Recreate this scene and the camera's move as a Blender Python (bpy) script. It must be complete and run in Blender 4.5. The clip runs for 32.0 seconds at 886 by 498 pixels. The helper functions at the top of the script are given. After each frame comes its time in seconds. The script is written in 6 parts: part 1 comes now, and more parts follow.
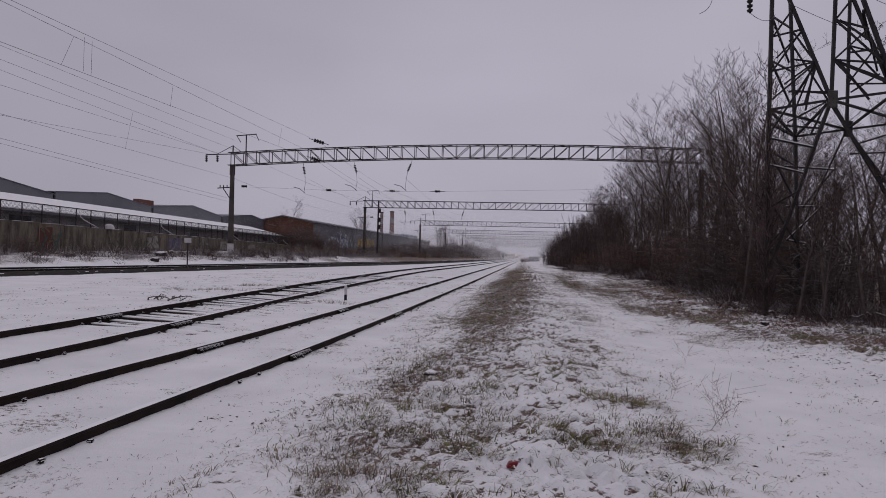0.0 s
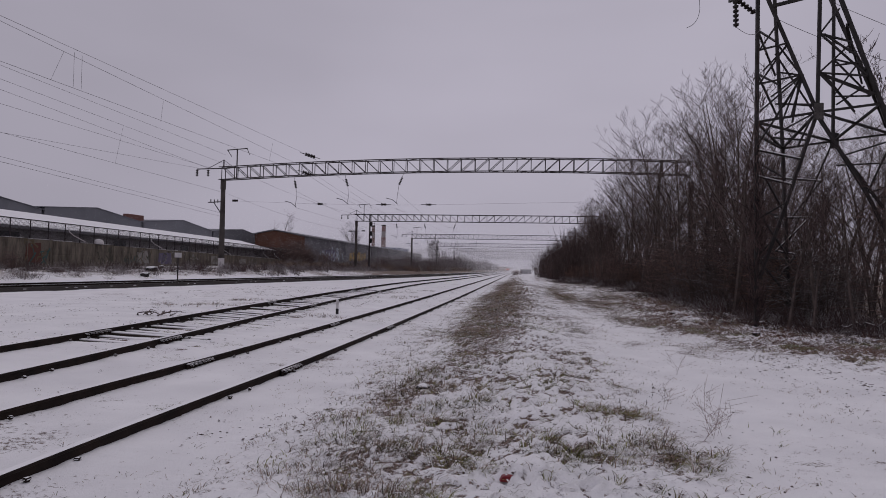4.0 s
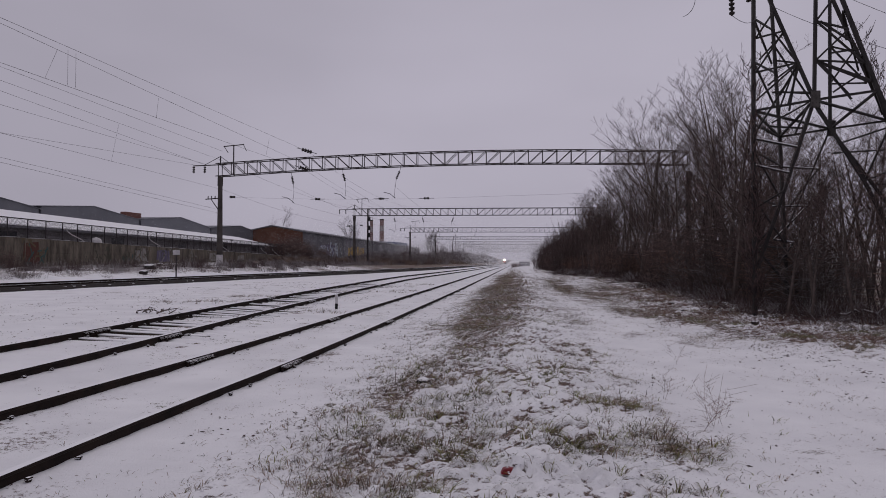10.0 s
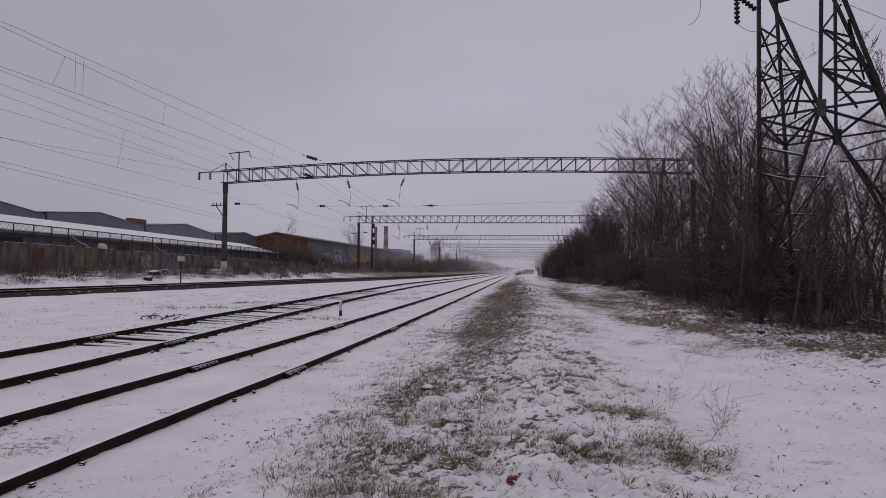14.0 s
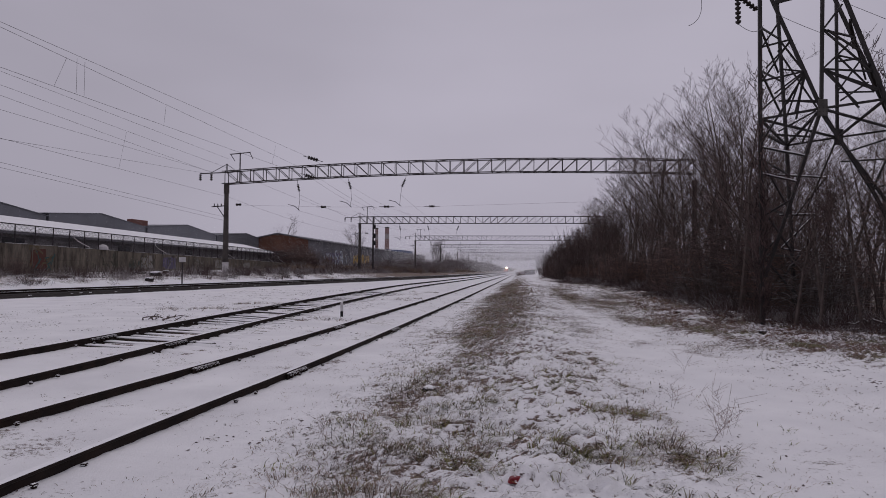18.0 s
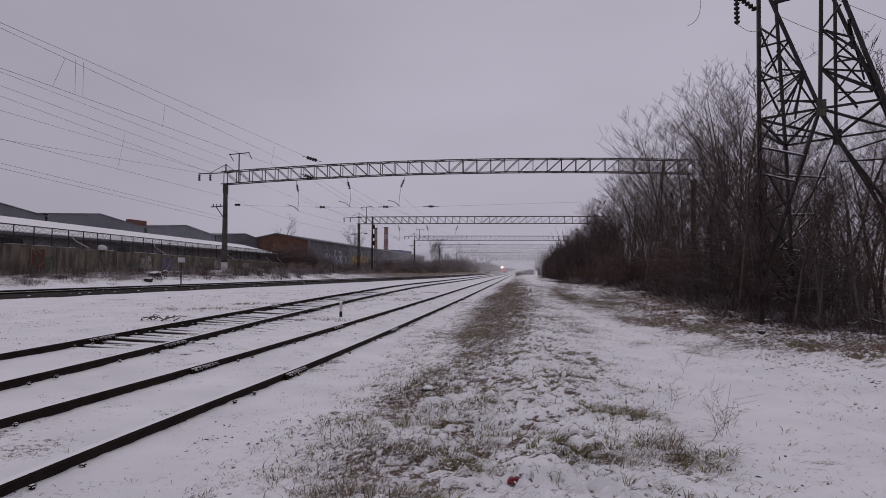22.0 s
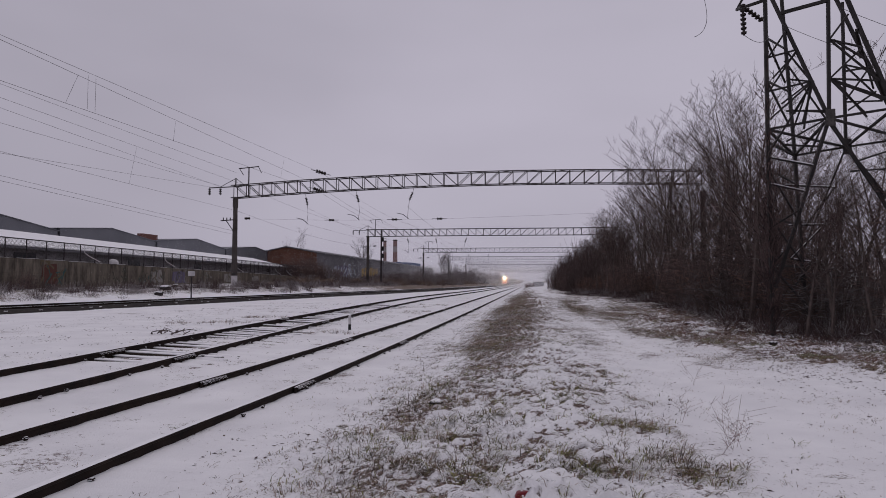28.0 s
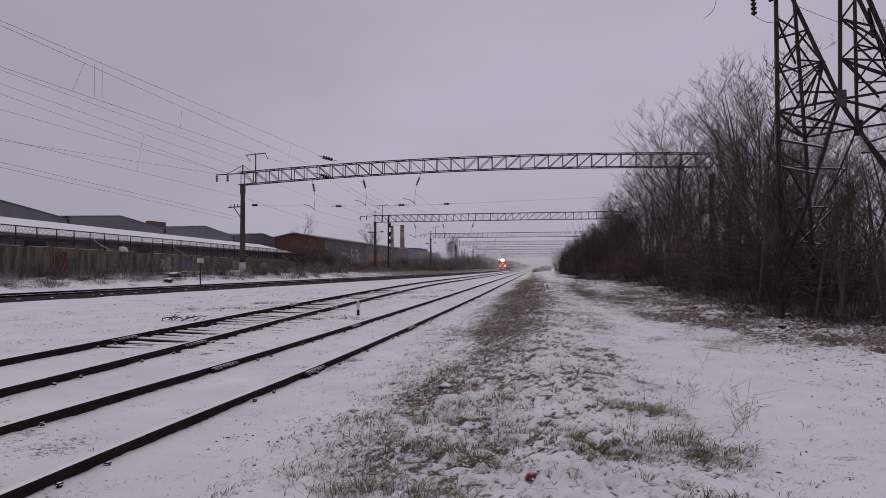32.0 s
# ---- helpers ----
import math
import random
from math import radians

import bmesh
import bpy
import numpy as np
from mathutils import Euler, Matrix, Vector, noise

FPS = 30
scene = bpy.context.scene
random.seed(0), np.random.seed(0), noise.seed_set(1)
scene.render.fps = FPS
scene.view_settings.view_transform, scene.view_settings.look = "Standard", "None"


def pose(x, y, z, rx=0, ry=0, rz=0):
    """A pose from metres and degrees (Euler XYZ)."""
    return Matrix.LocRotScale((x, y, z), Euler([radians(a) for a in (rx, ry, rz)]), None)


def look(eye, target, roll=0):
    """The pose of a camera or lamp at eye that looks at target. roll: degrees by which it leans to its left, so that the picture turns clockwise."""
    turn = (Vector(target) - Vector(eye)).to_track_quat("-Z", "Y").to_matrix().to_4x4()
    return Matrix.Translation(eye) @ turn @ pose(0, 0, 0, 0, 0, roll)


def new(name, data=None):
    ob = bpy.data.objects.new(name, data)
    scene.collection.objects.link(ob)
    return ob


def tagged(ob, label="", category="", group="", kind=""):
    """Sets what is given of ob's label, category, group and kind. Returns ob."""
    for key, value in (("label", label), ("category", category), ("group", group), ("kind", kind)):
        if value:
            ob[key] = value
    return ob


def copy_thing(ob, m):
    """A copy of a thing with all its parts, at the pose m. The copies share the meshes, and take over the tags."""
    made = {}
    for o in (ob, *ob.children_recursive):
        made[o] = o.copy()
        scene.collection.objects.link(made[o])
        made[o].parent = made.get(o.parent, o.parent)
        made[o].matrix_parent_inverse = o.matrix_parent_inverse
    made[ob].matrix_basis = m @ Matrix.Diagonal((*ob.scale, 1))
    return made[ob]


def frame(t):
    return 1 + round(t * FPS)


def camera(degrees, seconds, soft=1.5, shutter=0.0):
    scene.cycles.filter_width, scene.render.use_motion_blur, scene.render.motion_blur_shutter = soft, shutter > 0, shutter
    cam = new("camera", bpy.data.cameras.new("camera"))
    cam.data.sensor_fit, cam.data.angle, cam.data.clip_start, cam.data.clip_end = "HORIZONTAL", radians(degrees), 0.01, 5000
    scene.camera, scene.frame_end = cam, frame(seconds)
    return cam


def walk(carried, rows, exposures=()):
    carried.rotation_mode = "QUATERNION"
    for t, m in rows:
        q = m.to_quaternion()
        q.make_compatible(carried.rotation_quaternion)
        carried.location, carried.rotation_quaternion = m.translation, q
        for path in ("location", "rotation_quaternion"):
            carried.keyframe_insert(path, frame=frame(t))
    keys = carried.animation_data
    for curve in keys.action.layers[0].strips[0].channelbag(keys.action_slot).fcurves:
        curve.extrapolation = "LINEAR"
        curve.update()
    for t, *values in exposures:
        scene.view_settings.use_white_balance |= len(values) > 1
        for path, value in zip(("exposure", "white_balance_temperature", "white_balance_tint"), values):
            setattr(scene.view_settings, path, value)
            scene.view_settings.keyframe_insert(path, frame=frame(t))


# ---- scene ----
# ---- camera: a phone held by hand, nearly still ----
cam = camera(69.98, 32.0, soft=0.9)
PATH = [
    # seconds, x, y, z, turn to the left, tilt upwards, roll
    (0.0, 0.007, -0.019, 1.601, 7.349, 0.289, 1.495),
    (0.5, 0.014, -0.012, 1.598, 7.287, 0.392, 1.749),
    (1.0, 0.014, -0.015, 1.596, 7.267, 0.615, 1.715),
    (1.5, 0.014, -0.007, 1.597, 7.217, 0.688, 1.513),
    (2.0, 0.010, 0.003, 1.593, 7.193, 0.826, 1.545),
    (2.5, 0.008, -0.000, 1.598, 6.956, 0.996, 1.781),
    (3.0, 0.009, -0.001, 1.595, 6.757, 1.240, 1.576),
    (3.5, 0.011, -0.012, 1.596, 6.603, 1.456, 1.301),
    (5.5, 0.009, 0.001, 1.593, 6.810, 1.559, 0.840),
    (6.0, 0.005, 0.011, 1.592, 6.840, 1.629, 0.883),
    (6.5, 0.003, 0.010, 1.591, 7.044, 1.631, 0.902),
    (7.0, -0.002, 0.012, 1.593, 7.046, 1.430, 0.897),
    (7.5, -0.006, 0.004, 1.595, 6.966, 1.264, 0.841),
    (8.0, -0.002, -0.003, 1.597, 6.952, 1.171, 0.911),
    (8.5, -0.003, -0.006, 1.600, 6.941, 0.946, 1.082),
    (9.0, -0.000, 0.000, 1.600, 6.671, 0.900, 1.000),
    (9.5, 0.004, -0.002, 1.604, 6.549, 0.778, 0.511),
    (10.0, 0.013, -0.002, 1.600, 6.487, 0.900, 0.276),
    (10.5, 0.014, -0.003, 1.602, 6.680, 1.086, 0.381),
    (11.0, 0.010, -0.004, 1.601, 6.812, 1.132, 0.468),
    (11.5, 0.007, 0.003, 1.595, 6.829, 1.258, 0.375),
    (12.0, 0.003, -0.007, 1.598, 6.855, 1.309, 0.378),
    (12.5, -0.002, 0.008, 1.590, 6.986, 1.460, 0.592),
    (13.0, -0.000, 0.009, 1.595, 6.984, 1.474, 0.654),
    (13.5, -0.001, -0.004, 1.594, 6.878, 1.530, 0.577),
    (14.0, -0.002, 0.010, 1.592, 6.855, 1.578, 0.524),
    (14.5, -0.002, 0.015, 1.593, 7.006, 1.613, 0.603),
    (16.5, 0.003, -0.003, 1.596, 6.896, 1.628, 0.248),
    (17.0, 0.005, 0.008, 1.591, 7.020, 1.676, 0.356),
    (17.5, 0.003, 0.013, 1.593, 6.984, 1.596, 0.308),
    (18.0, -0.005, 0.011, 1.591, 6.953, 1.634, 0.457),
    (18.5, -0.005, 0.025, 1.589, 6.879, 1.640, 0.476),
    (19.0, -0.015, 0.015, 1.590, 6.799, 1.627, 0.736),
    (19.5, -0.012, 0.019, 1.589, 6.932, 1.602, 0.673),
    (20.0, -0.007, 0.016, 1.591, 6.861, 1.572, 0.519),
    (20.5, -0.007, 0.019, 1.593, 6.984, 1.579, 0.520),
    (21.0, -0.011, 0.019, 1.593, 7.090, 1.579, 0.675),
    (21.5, -0.011, 0.015, 1.596, 6.969, 1.618, 0.617),
    (22.0, -0.004, 0.016, 1.593, 6.874, 1.646, 0.420),
    (22.5, 0.001, 0.017, 1.594, 7.057, 1.785, 0.466),
    (23.0, 0.004, 0.009, 1.595, 7.130, 1.846, 0.530),
    (23.5, 0.006, 0.011, 1.595, 7.120, 2.022, 0.264),
    (24.0, 0.010, 0.012, 1.592, 7.175, 2.087, 0.051),
    (24.5, 0.014, 0.010, 1.593, 7.316, 2.195, 0.170),
    (25.0, 0.016, 0.018, 1.591, 7.414, 2.264, 0.121),
    (25.5, 0.026, 0.012, 1.595, 7.404, 2.279, -0.176),
    (27.5, 0.019, 0.013, 1.598, 7.473, 2.618, -0.007),
    (28.0, 0.020, 0.011, 1.597, 7.702, 2.746, 0.128),
    (28.5, 0.022, 0.020, 1.598, 7.981, 2.637, 0.294),
    (29.0, 0.007, 0.028, 1.594, 7.968, 2.353, 0.586),
    (29.5, -0.001, 0.001, 1.602, 7.426, 1.493, 1.119),
    (30.0, 0.006, -0.023, 1.609, 7.904, 0.676, 1.201),
    (30.5, 0.005, -0.014, 1.609, 8.522, 0.664, 0.769),
    (31.0, 0.004, -0.026, 1.612, 8.669, 0.742, 0.383),
    (31.5, 0.001, -0.019, 1.604, 8.453, 1.231, -0.110),
    (32.0, 0.006, -0.008, 1.600, 8.344, 1.406, -0.249),
]
walk(cam, [(t, pose(x, y, z, 90 + up, 0, turn) @ pose(0, 0, 0, 0, 0, roll)) for t, x, y, z, turn, up, roll in PATH],
     exposures=[(0.0, -0.01), (9.0, 0.02), (20.0, 0.03), (28.0, 0.10), (32.0, 0.07)])

import functools

# ---- light: a low, even winter overcast ----
world = bpy.data.worlds.new("overcast_sky")
world.use_nodes = True
scene.world = world
wn, wl = world.node_tree.nodes, world.node_tree.links
wn.clear()
sky = wn.new("ShaderNodeTexSky")
sky.sky_type = "NISHITA"
sky.sun_disc = False
sky.sun_elevation, sky.sun_rotation = radians(62), radians(7)
sky.dust_density, sky.air_density = 4.0, 1.0
grey = wn.new("ShaderNodeHueSaturation")
grey.inputs["Saturation"].default_value = 0.12
wl.new(sky.outputs[0], grey.inputs["Color"])
sky_strength = wn.new("ShaderNodeBackground")
sky_strength.inputs["Strength"].default_value = 0.05
wl.new(grey.outputs[0], sky_strength.inputs["Color"])
coords = wn.new("ShaderNodeTexCoord")
cloud_noise = wn.new("ShaderNodeTexNoise")
cloud_noise.inputs["Scale"].default_value = 2.2
cloud_noise.inputs["Detail"].default_value = 3.0
cloud_noise.inputs["Roughness"].default_value = 0.45
stretch = wn.new("ShaderNodeMapping")
stretch.inputs["Scale"].default_value = (1.0, 1.0, 2.6)
wl.new(coords.outputs["Generated"], stretch.inputs["Vector"])
wl.new(stretch.outputs[0], cloud_noise.inputs["Vector"])
cloud_colour = wn.new("ShaderNodeValToRGB")
cloud_colour.color_ramp.elements[0].position, cloud_colour.color_ramp.elements[1].position = 0.3, 0.72
cloud_colour.color_ramp.elements[0].color = (0.408, 0.382, 0.462, 1)
cloud_colour.color_ramp.elements[1].color = (0.472, 0.442, 0.534, 1)
wl.new(cloud_noise.outputs["Fac"], cloud_colour.inputs["Fac"])
clouds = wn.new("ShaderNodeBackground")
wl.new(cloud_colour.outputs["Color"], clouds.inputs["Color"])
# the clouds are a little lighter on the hidden sun's side
SUN_WAY = Vector((0.06, 0.47, 0.88)).normalized()
nearness = wn.new("ShaderNodeVectorMath")
nearness.operation = "DOT_PRODUCT"
nearness.inputs[1].default_value = Vector((SUN_WAY.x, SUN_WAY.y, 0)).normalized()
wl.new(coords.outputs["Generated"], nearness.inputs[0])
lighter = wn.new("ShaderNodeMapRange")
lighter.interpolation_type = "SMOOTHSTEP"
for key, value in (("From Min", 0.68), ("From Max", 1.0), ("To Min", 0.84), ("To Max", 0.985)):
    lighter.inputs[key].default_value = value
wl.new(nearness.outputs["Value"], lighter.inputs["Value"])
wl.new(lighter.outputs[0], clouds.inputs["Strength"])
both = wn.new("ShaderNodeMixShader")
both.inputs[0].default_value = 0.94
wl.new(sky_strength.outputs[0], both.inputs[1])
wl.new(clouds.outputs[0], both.inputs[2])
wl.new(both.outputs[0], wn.new("ShaderNodeOutputWorld").inputs["Surface"])

sun_data = bpy.data.lights.new("sun", "SUN")
sun_data.energy, sun_data.angle, sun_data.color = 0.45, radians(40), (1.0, 0.95, 0.93)
sun = new("sun", sun_data)
sun.matrix_world = look(SUN_WAY * 100, (0, 0, 0))


# ---- materials ----
def surface(name, dark, light, rough=0.8, scale=4.0, fine=40.0, bump=0.2, metal=0.0, piece="", reach=0.02):
    """A mottled surface: two colours mixed by coarse and fine noise in metres, with relief.
    piece: "object" or "island" varies the tone from piece to piece."""
    m = bpy.data.materials.new(name)
    m.use_nodes = True
    n, l = m.node_tree.nodes, m.node_tree.links
    shader = n["Principled BSDF"]
    shader.inputs["Roughness"].default_value, shader.inputs["Metallic"].default_value = rough, metal
    shader.inputs["Specular IOR Level"].default_value = 0.25
    where = n.new("ShaderNodeTexCoord")
    coarse, small = n.new("ShaderNodeTexNoise"), n.new("ShaderNodeTexNoise")
    for tex, s in ((coarse, scale), (small, fine)):
        tex.inputs["Scale"].default_value, tex.inputs["Detail"].default_value = s, 4.0
        l.new(where.outputs["Object"], tex.inputs["Vector"])
    add = n.new("ShaderNodeMath")
    add.operation = "MULTIPLY_ADD"
    add.inputs[1].default_value = 0.45
    l.new(small.outputs["Fac"], add.inputs[0])
    l.new(coarse.outputs["Fac"], add.inputs[2])
    value = add.outputs[0]
    if piece:
        source = n.new("ShaderNodeObjectInfo" if piece == "object" else "ShaderNodeNewGeometry")
        extra = n.new("ShaderNodeMath")
        extra.operation = "MULTIPLY_ADD"
        extra.inputs[1].default_value = 0.6
        l.new(source.outputs["Random" if piece == "object" else "Random Per Island"], extra.inputs[0])
        l.new(value, extra.inputs[2])
        less = n.new("ShaderNodeMath")
        less.operation = "SUBTRACT"
        less.inputs[1].default_value = 0.3
        l.new(extra.outputs[0], less.inputs[0])
        value = less.outputs[0]
    ramp = n.new("ShaderNodeValToRGB")
    ramp.color_ramp.elements[0].position, ramp.color_ramp.elements[1].position = 0.42, 1.02
    ramp.color_ramp.elements[0].color, ramp.color_ramp.elements[1].color = (*dark, 1), (*light, 1)
    l.new(value, ramp.inputs["Fac"])
    l.new(ramp.outputs["Color"], shader.inputs["Base Color"])
    relief = n.new("ShaderNodeBump")
    relief.inputs["Strength"].default_value, relief.inputs["Distance"].default_value = bump, reach
    l.new(value, relief.inputs["Height"])
    l.new(relief.outputs[0], shader.inputs["Normal"])
    return m


def glow(name, colour, strength):
    m = bpy.data.materials.new(name)
    m.use_nodes = True
    shader = m.node_tree.nodes["Principled BSDF"]
    shader.inputs["Base Color"].default_value = (*colour, 1)
    shader.inputs["Emission Color"].default_value = (*colour, 1)
    shader.inputs["Emission Strength"].default_value = strength
    return m


def snowy_ground():
    """Fresh thin snow; where the attribute 'bare' is high, soil and dead grass show through in patches, and the shade
    of creases is painted with them.
    """
    m = bpy.data.materials.new("snowy_ground")
    m.use_nodes = True
    n, l = m.node_tree.nodes, m.node_tree.links
    shader = n["Principled BSDF"]
    shader.inputs["Roughness"].default_value = 0.85
    shader.inputs["Specular IOR Level"].default_value = 0.2
    where = n.new("ShaderNodeTexCoord")
    tex = {}
    for key, s, d in (("broad", 0.9, 6), ("patch", 3.2, 5), ("clump", 9.5, 4), ("grain", 24, 6), ("crumb", 90, 3), ("blade", 55, 4)):
        tex[key] = n.new("ShaderNodeTexNoise")
        tex[key].inputs["Scale"].default_value, tex[key].inputs["Detail"].default_value = s, d
        l.new(where.outputs["Object"], tex[key].inputs["Vector"])
    tex["grain"].inputs["Roughness"].default_value = 0.72
    tex["grain"].inputs["Distortion"].default_value = 0.7
    snow = n.new("ShaderNodeValToRGB")
    snow.color_ramp.elements[0].position, snow.color_ramp.elements[1].position = 0.3, 0.7
    snow.color_ramp.elements[0].color, snow.color_ramp.elements[1].color = (0.755, 0.75, 0.77, 1), (0.87, 0.865, 0.88, 1)
    l.new(tex["broad"].outputs["Fac"], snow.inputs["Fac"])
    # dead grass over soil: tan and reddish in places, olive in others
    tones = []
    for deep, light in (((0.040, 0.029, 0.026), (0.34, 0.248, 0.212)), ((0.034, 0.034, 0.020), (0.26, 0.245, 0.125))):
        tone = n.new("ShaderNodeValToRGB")
        tone.color_ramp.elements[0].position, tone.color_ramp.elements[1].position = 0.36, 0.68
        tone.color_ramp.elements[0].color, tone.color_ramp.elements[1].color = (*deep, 1), (*light, 1)
        l.new(tex["blade"].outputs["Fac"], tone.inputs["Fac"])
        tones.append(tone)
    olive = n.new("ShaderNodeMapRange")
    olive.inputs["From Min"].default_value, olive.inputs["From Max"].default_value = 0.52, 0.64
    l.new(tex["broad"].outputs["Fac"], olive.inputs["Value"])
    soil = n.new("ShaderNodeMix")
    soil.data_type = "RGBA"
    l.new(olive.outputs[0], soil.inputs[0])
    l.new(tones[0].outputs["Color"], soil.inputs[6])
    l.new(tones[1].outputs["Color"], soil.inputs[7])
    bare = n.new("ShaderNodeAttribute")
    bare.attribute_name = "bare"

    def maths(op, a, b):
        node = n.new("ShaderNodeMath")
        node.operation = op
        for i, v in enumerate((a, b)):
            if isinstance(v, (int, float)):
                node.inputs[i].default_value = v
            else:
                l.new(v, node.inputs[i])
        return node.outputs[0]
    mixed = maths("ADD", maths("MULTIPLY", tex["patch"].outputs["Fac"], 0.2), maths("MULTIPLY", tex["grain"].outputs["Fac"], 0.55))
    mixed = maths("ADD", mixed, maths("MULTIPLY", tex["clump"].outputs["Fac"], 0.25))
    level = maths("ADD", mixed, maths("MULTIPLY", bare.outputs["Fac"], 0.36))
    edge = n.new("ShaderNodeMapRange")
    edge.inputs["From Min"].default_value, edge.inputs["From Max"].default_value = 0.645, 0.705
    l.new(level, edge.inputs["Value"])
    mix = n.new("ShaderNodeMix")
    mix.data_type = "RGBA"
    l.new(edge.outputs[0], mix.inputs[0])
    l.new(snow.outputs["Color"], mix.inputs[6])
    l.new(soil.outputs[2], mix.inputs[7])
    l.new(mix.outputs[2], shader.inputs["Base Color"])
    height = maths("ADD", maths("MULTIPLY", tex["grain"].outputs["Fac"], 0.7), maths("MULTIPLY", tex["crumb"].outputs["Fac"], 0.3))
    height = maths("SUBTRACT", height, maths("MULTIPLY", edge.outputs[0], 0.5))
    relief = n.new("ShaderNodeBump")
    relief.inputs["Strength"].default_value, relief.inputs["Distance"].default_value = 0.6, 0.03
    l.new(height, relief.inputs["Height"])
    l.new(relief.outputs[0], shader.inputs["Normal"])
    return m


GROUND = snowy_ground()
SNOW = surface("snow_cap", (0.76, 0.755, 0.775), (0.87, 0.868, 0.88), 0.85, 1.5, 30, 0.15)
RAIL = surface("rusted_rail_steel", (0.008, 0.006, 0.006), (0.034, 0.021, 0.016), 0.8, 3, 50, 0.25, 0.3)
SLEEPER = surface("tarred_sleeper", (0.018, 0.015, 0.013), (0.075, 0.058, 0.045), 0.9, 5, 60, 0.5)
BALLAST = surface("dark_ballast", (0.012, 0.010, 0.010), (0.055, 0.048, 0.045), 0.95, 9, 30, 0.8)
STEEL = surface("painted_lattice_steel", (0.022, 0.019, 0.020), (0.070, 0.058, 0.060), 0.65, 2, 40, 0.15, 0.1)
PYLON = surface("dark_tower_steel", (0.014, 0.013, 0.013), (0.060, 0.054, 0.052), 0.65, 2.5, 50, 0.15, 0.05)
PLATE = surface("pale_gusset_plate", (0.05, 0.046, 0.043), (0.13, 0.12, 0.112), 0.7, 6, 60, 0.2, 0.2)
CONCRETE = surface("weathered_concrete", (0.034, 0.030, 0.028), (0.13, 0.115, 0.107), 0.9, 1.2, 25, 0.3)
WALLCON = surface("stained_concrete_panel", (0.022, 0.019, 0.016), (0.215, 0.182, 0.146), 0.92, 0.9, 6, 0.35)
for node in [n for n in WALLCON.node_tree.nodes if n.type == "TEX_NOISE"]:
    drips = WALLCON.node_tree.nodes.new("ShaderNodeMapping")
    drips.inputs["Scale"].default_value = (2.2, 2.2, 0.55)
    places = WALLCON.node_tree.nodes.new("ShaderNodeNewGeometry")
    WALLCON.node_tree.links.new(places.outputs["Position"], drips.inputs["Vector"])
    WALLCON.node_tree.links.new(drips.outputs[0], node.inputs["Vector"])
# brown brush for far bushes and poplars, with haze mixed into the colour
HAZEBRUSH = surface("haze_paled_brush", (0.075, 0.058, 0.058), (0.20, 0.16, 0.157), 0.9, 1, 10, 0.1, 0, "island")
FROSTWIG = surface("snow_dusted_twigs", (0.05, 0.040, 0.037), (0.25, 0.23, 0.225), 0.9, 2, 12, 0.1, 0, "island")
FROSTED = surface("frosted_brush", (0.06, 0.048, 0.045), (0.42, 0.39, 0.39), 0.9, 2, 12, 0.1, 0, "island")
WHITEWASH = surface("whitewash", (0.45, 0.43, 0.43), (0.72, 0.70, 0.70), 0.9, 4, 40, 0.2)
GLASSBROWN = surface("glazed_insulator", (0.012, 0.010, 0.010), (0.035, 0.026, 0.024), 0.2, 6, 40, 0.05)
WIRE = surface("weathered_wire", (0.05, 0.045, 0.05), (0.11, 0.10, 0.11), 0.6, 3, 30, 0.05, 0.4)
SHEET = surface("grey_wall_sheet", (0.085, 0.084, 0.095), (0.17, 0.168, 0.185), 0.75, 0.3, 8, 0.1, 0, "object")
SHEETBLUE = surface("bluish_roof_sheet", (0.10, 0.105, 0.12), (0.18, 0.185, 0.205), 0.7, 0.25, 6, 0.1, 0, "object")
BROWNWALL = surface("brown_brick_gable", (0.10, 0.045, 0.030), (0.23, 0.115, 0.080), 0.9, 0.5, 12, 0.2)
BRICK = surface("red_brick", (0.11, 0.05, 0.040), (0.20, 0.10, 0.085), 0.9, 2, 20, 0.3, 0, "object")
# chimney brick, lightened so that its colour carries the distance haze
HAZEBRICK = surface("haze_paled_chimney_brick", (0.26, 0.17, 0.16), (0.42, 0.31, 0.295), 0.9, 0.5, 6, 0.2)
PALEBAND = surface("faded_white_band", (0.36, 0.33, 0.33), (0.50, 0.47, 0.47), 0.9, 0.5, 6, 0.2)
DARKWALL = surface("sooty_plaster", (0.17, 0.163, 0.17), (0.33, 0.32, 0.33), 0.9, 0.6, 12, 0.15)
BARK = surface("dark_wet_bark", (0.042, 0.034, 0.032), (0.155, 0.122, 0.108), 0.95, 3, 40, 0.5)
TWIG = surface("brown_twigs", (0.034, 0.024, 0.024), (0.125, 0.086, 0.080), 0.9, 2, 20, 0.1, 0, "island")
THICKET = surface("dark_thicket_stems", (0.090, 0.061, 0.055), (0.280, 0.190, 0.168), 0.95, 1, 20, 0.1, 0, "island")
RUSSET = surface("russet_dead_leaf", (0.090, 0.056, 0.045), (0.270, 0.155, 0.115), 0.9, 3, 30, 0.1, 0, "island")
GRASSGREEN = surface("frosted_green_grass", (0.024, 0.030, 0.008), (0.27, 0.275, 0.075), 0.8, 0.8, 10, 0.05, 0, "island")
GRASSTAN = surface("dead_tan_grass", (0.036, 0.024, 0.019), (0.34, 0.25, 0.19), 0.9, 0.8, 10, 0.05, 0, "island")
LADEN = surface("snow_laden_grass", (0.16, 0.14, 0.11), (0.80, 0.79, 0.79), 0.85, 6, 30, 0.05, 0, "island")
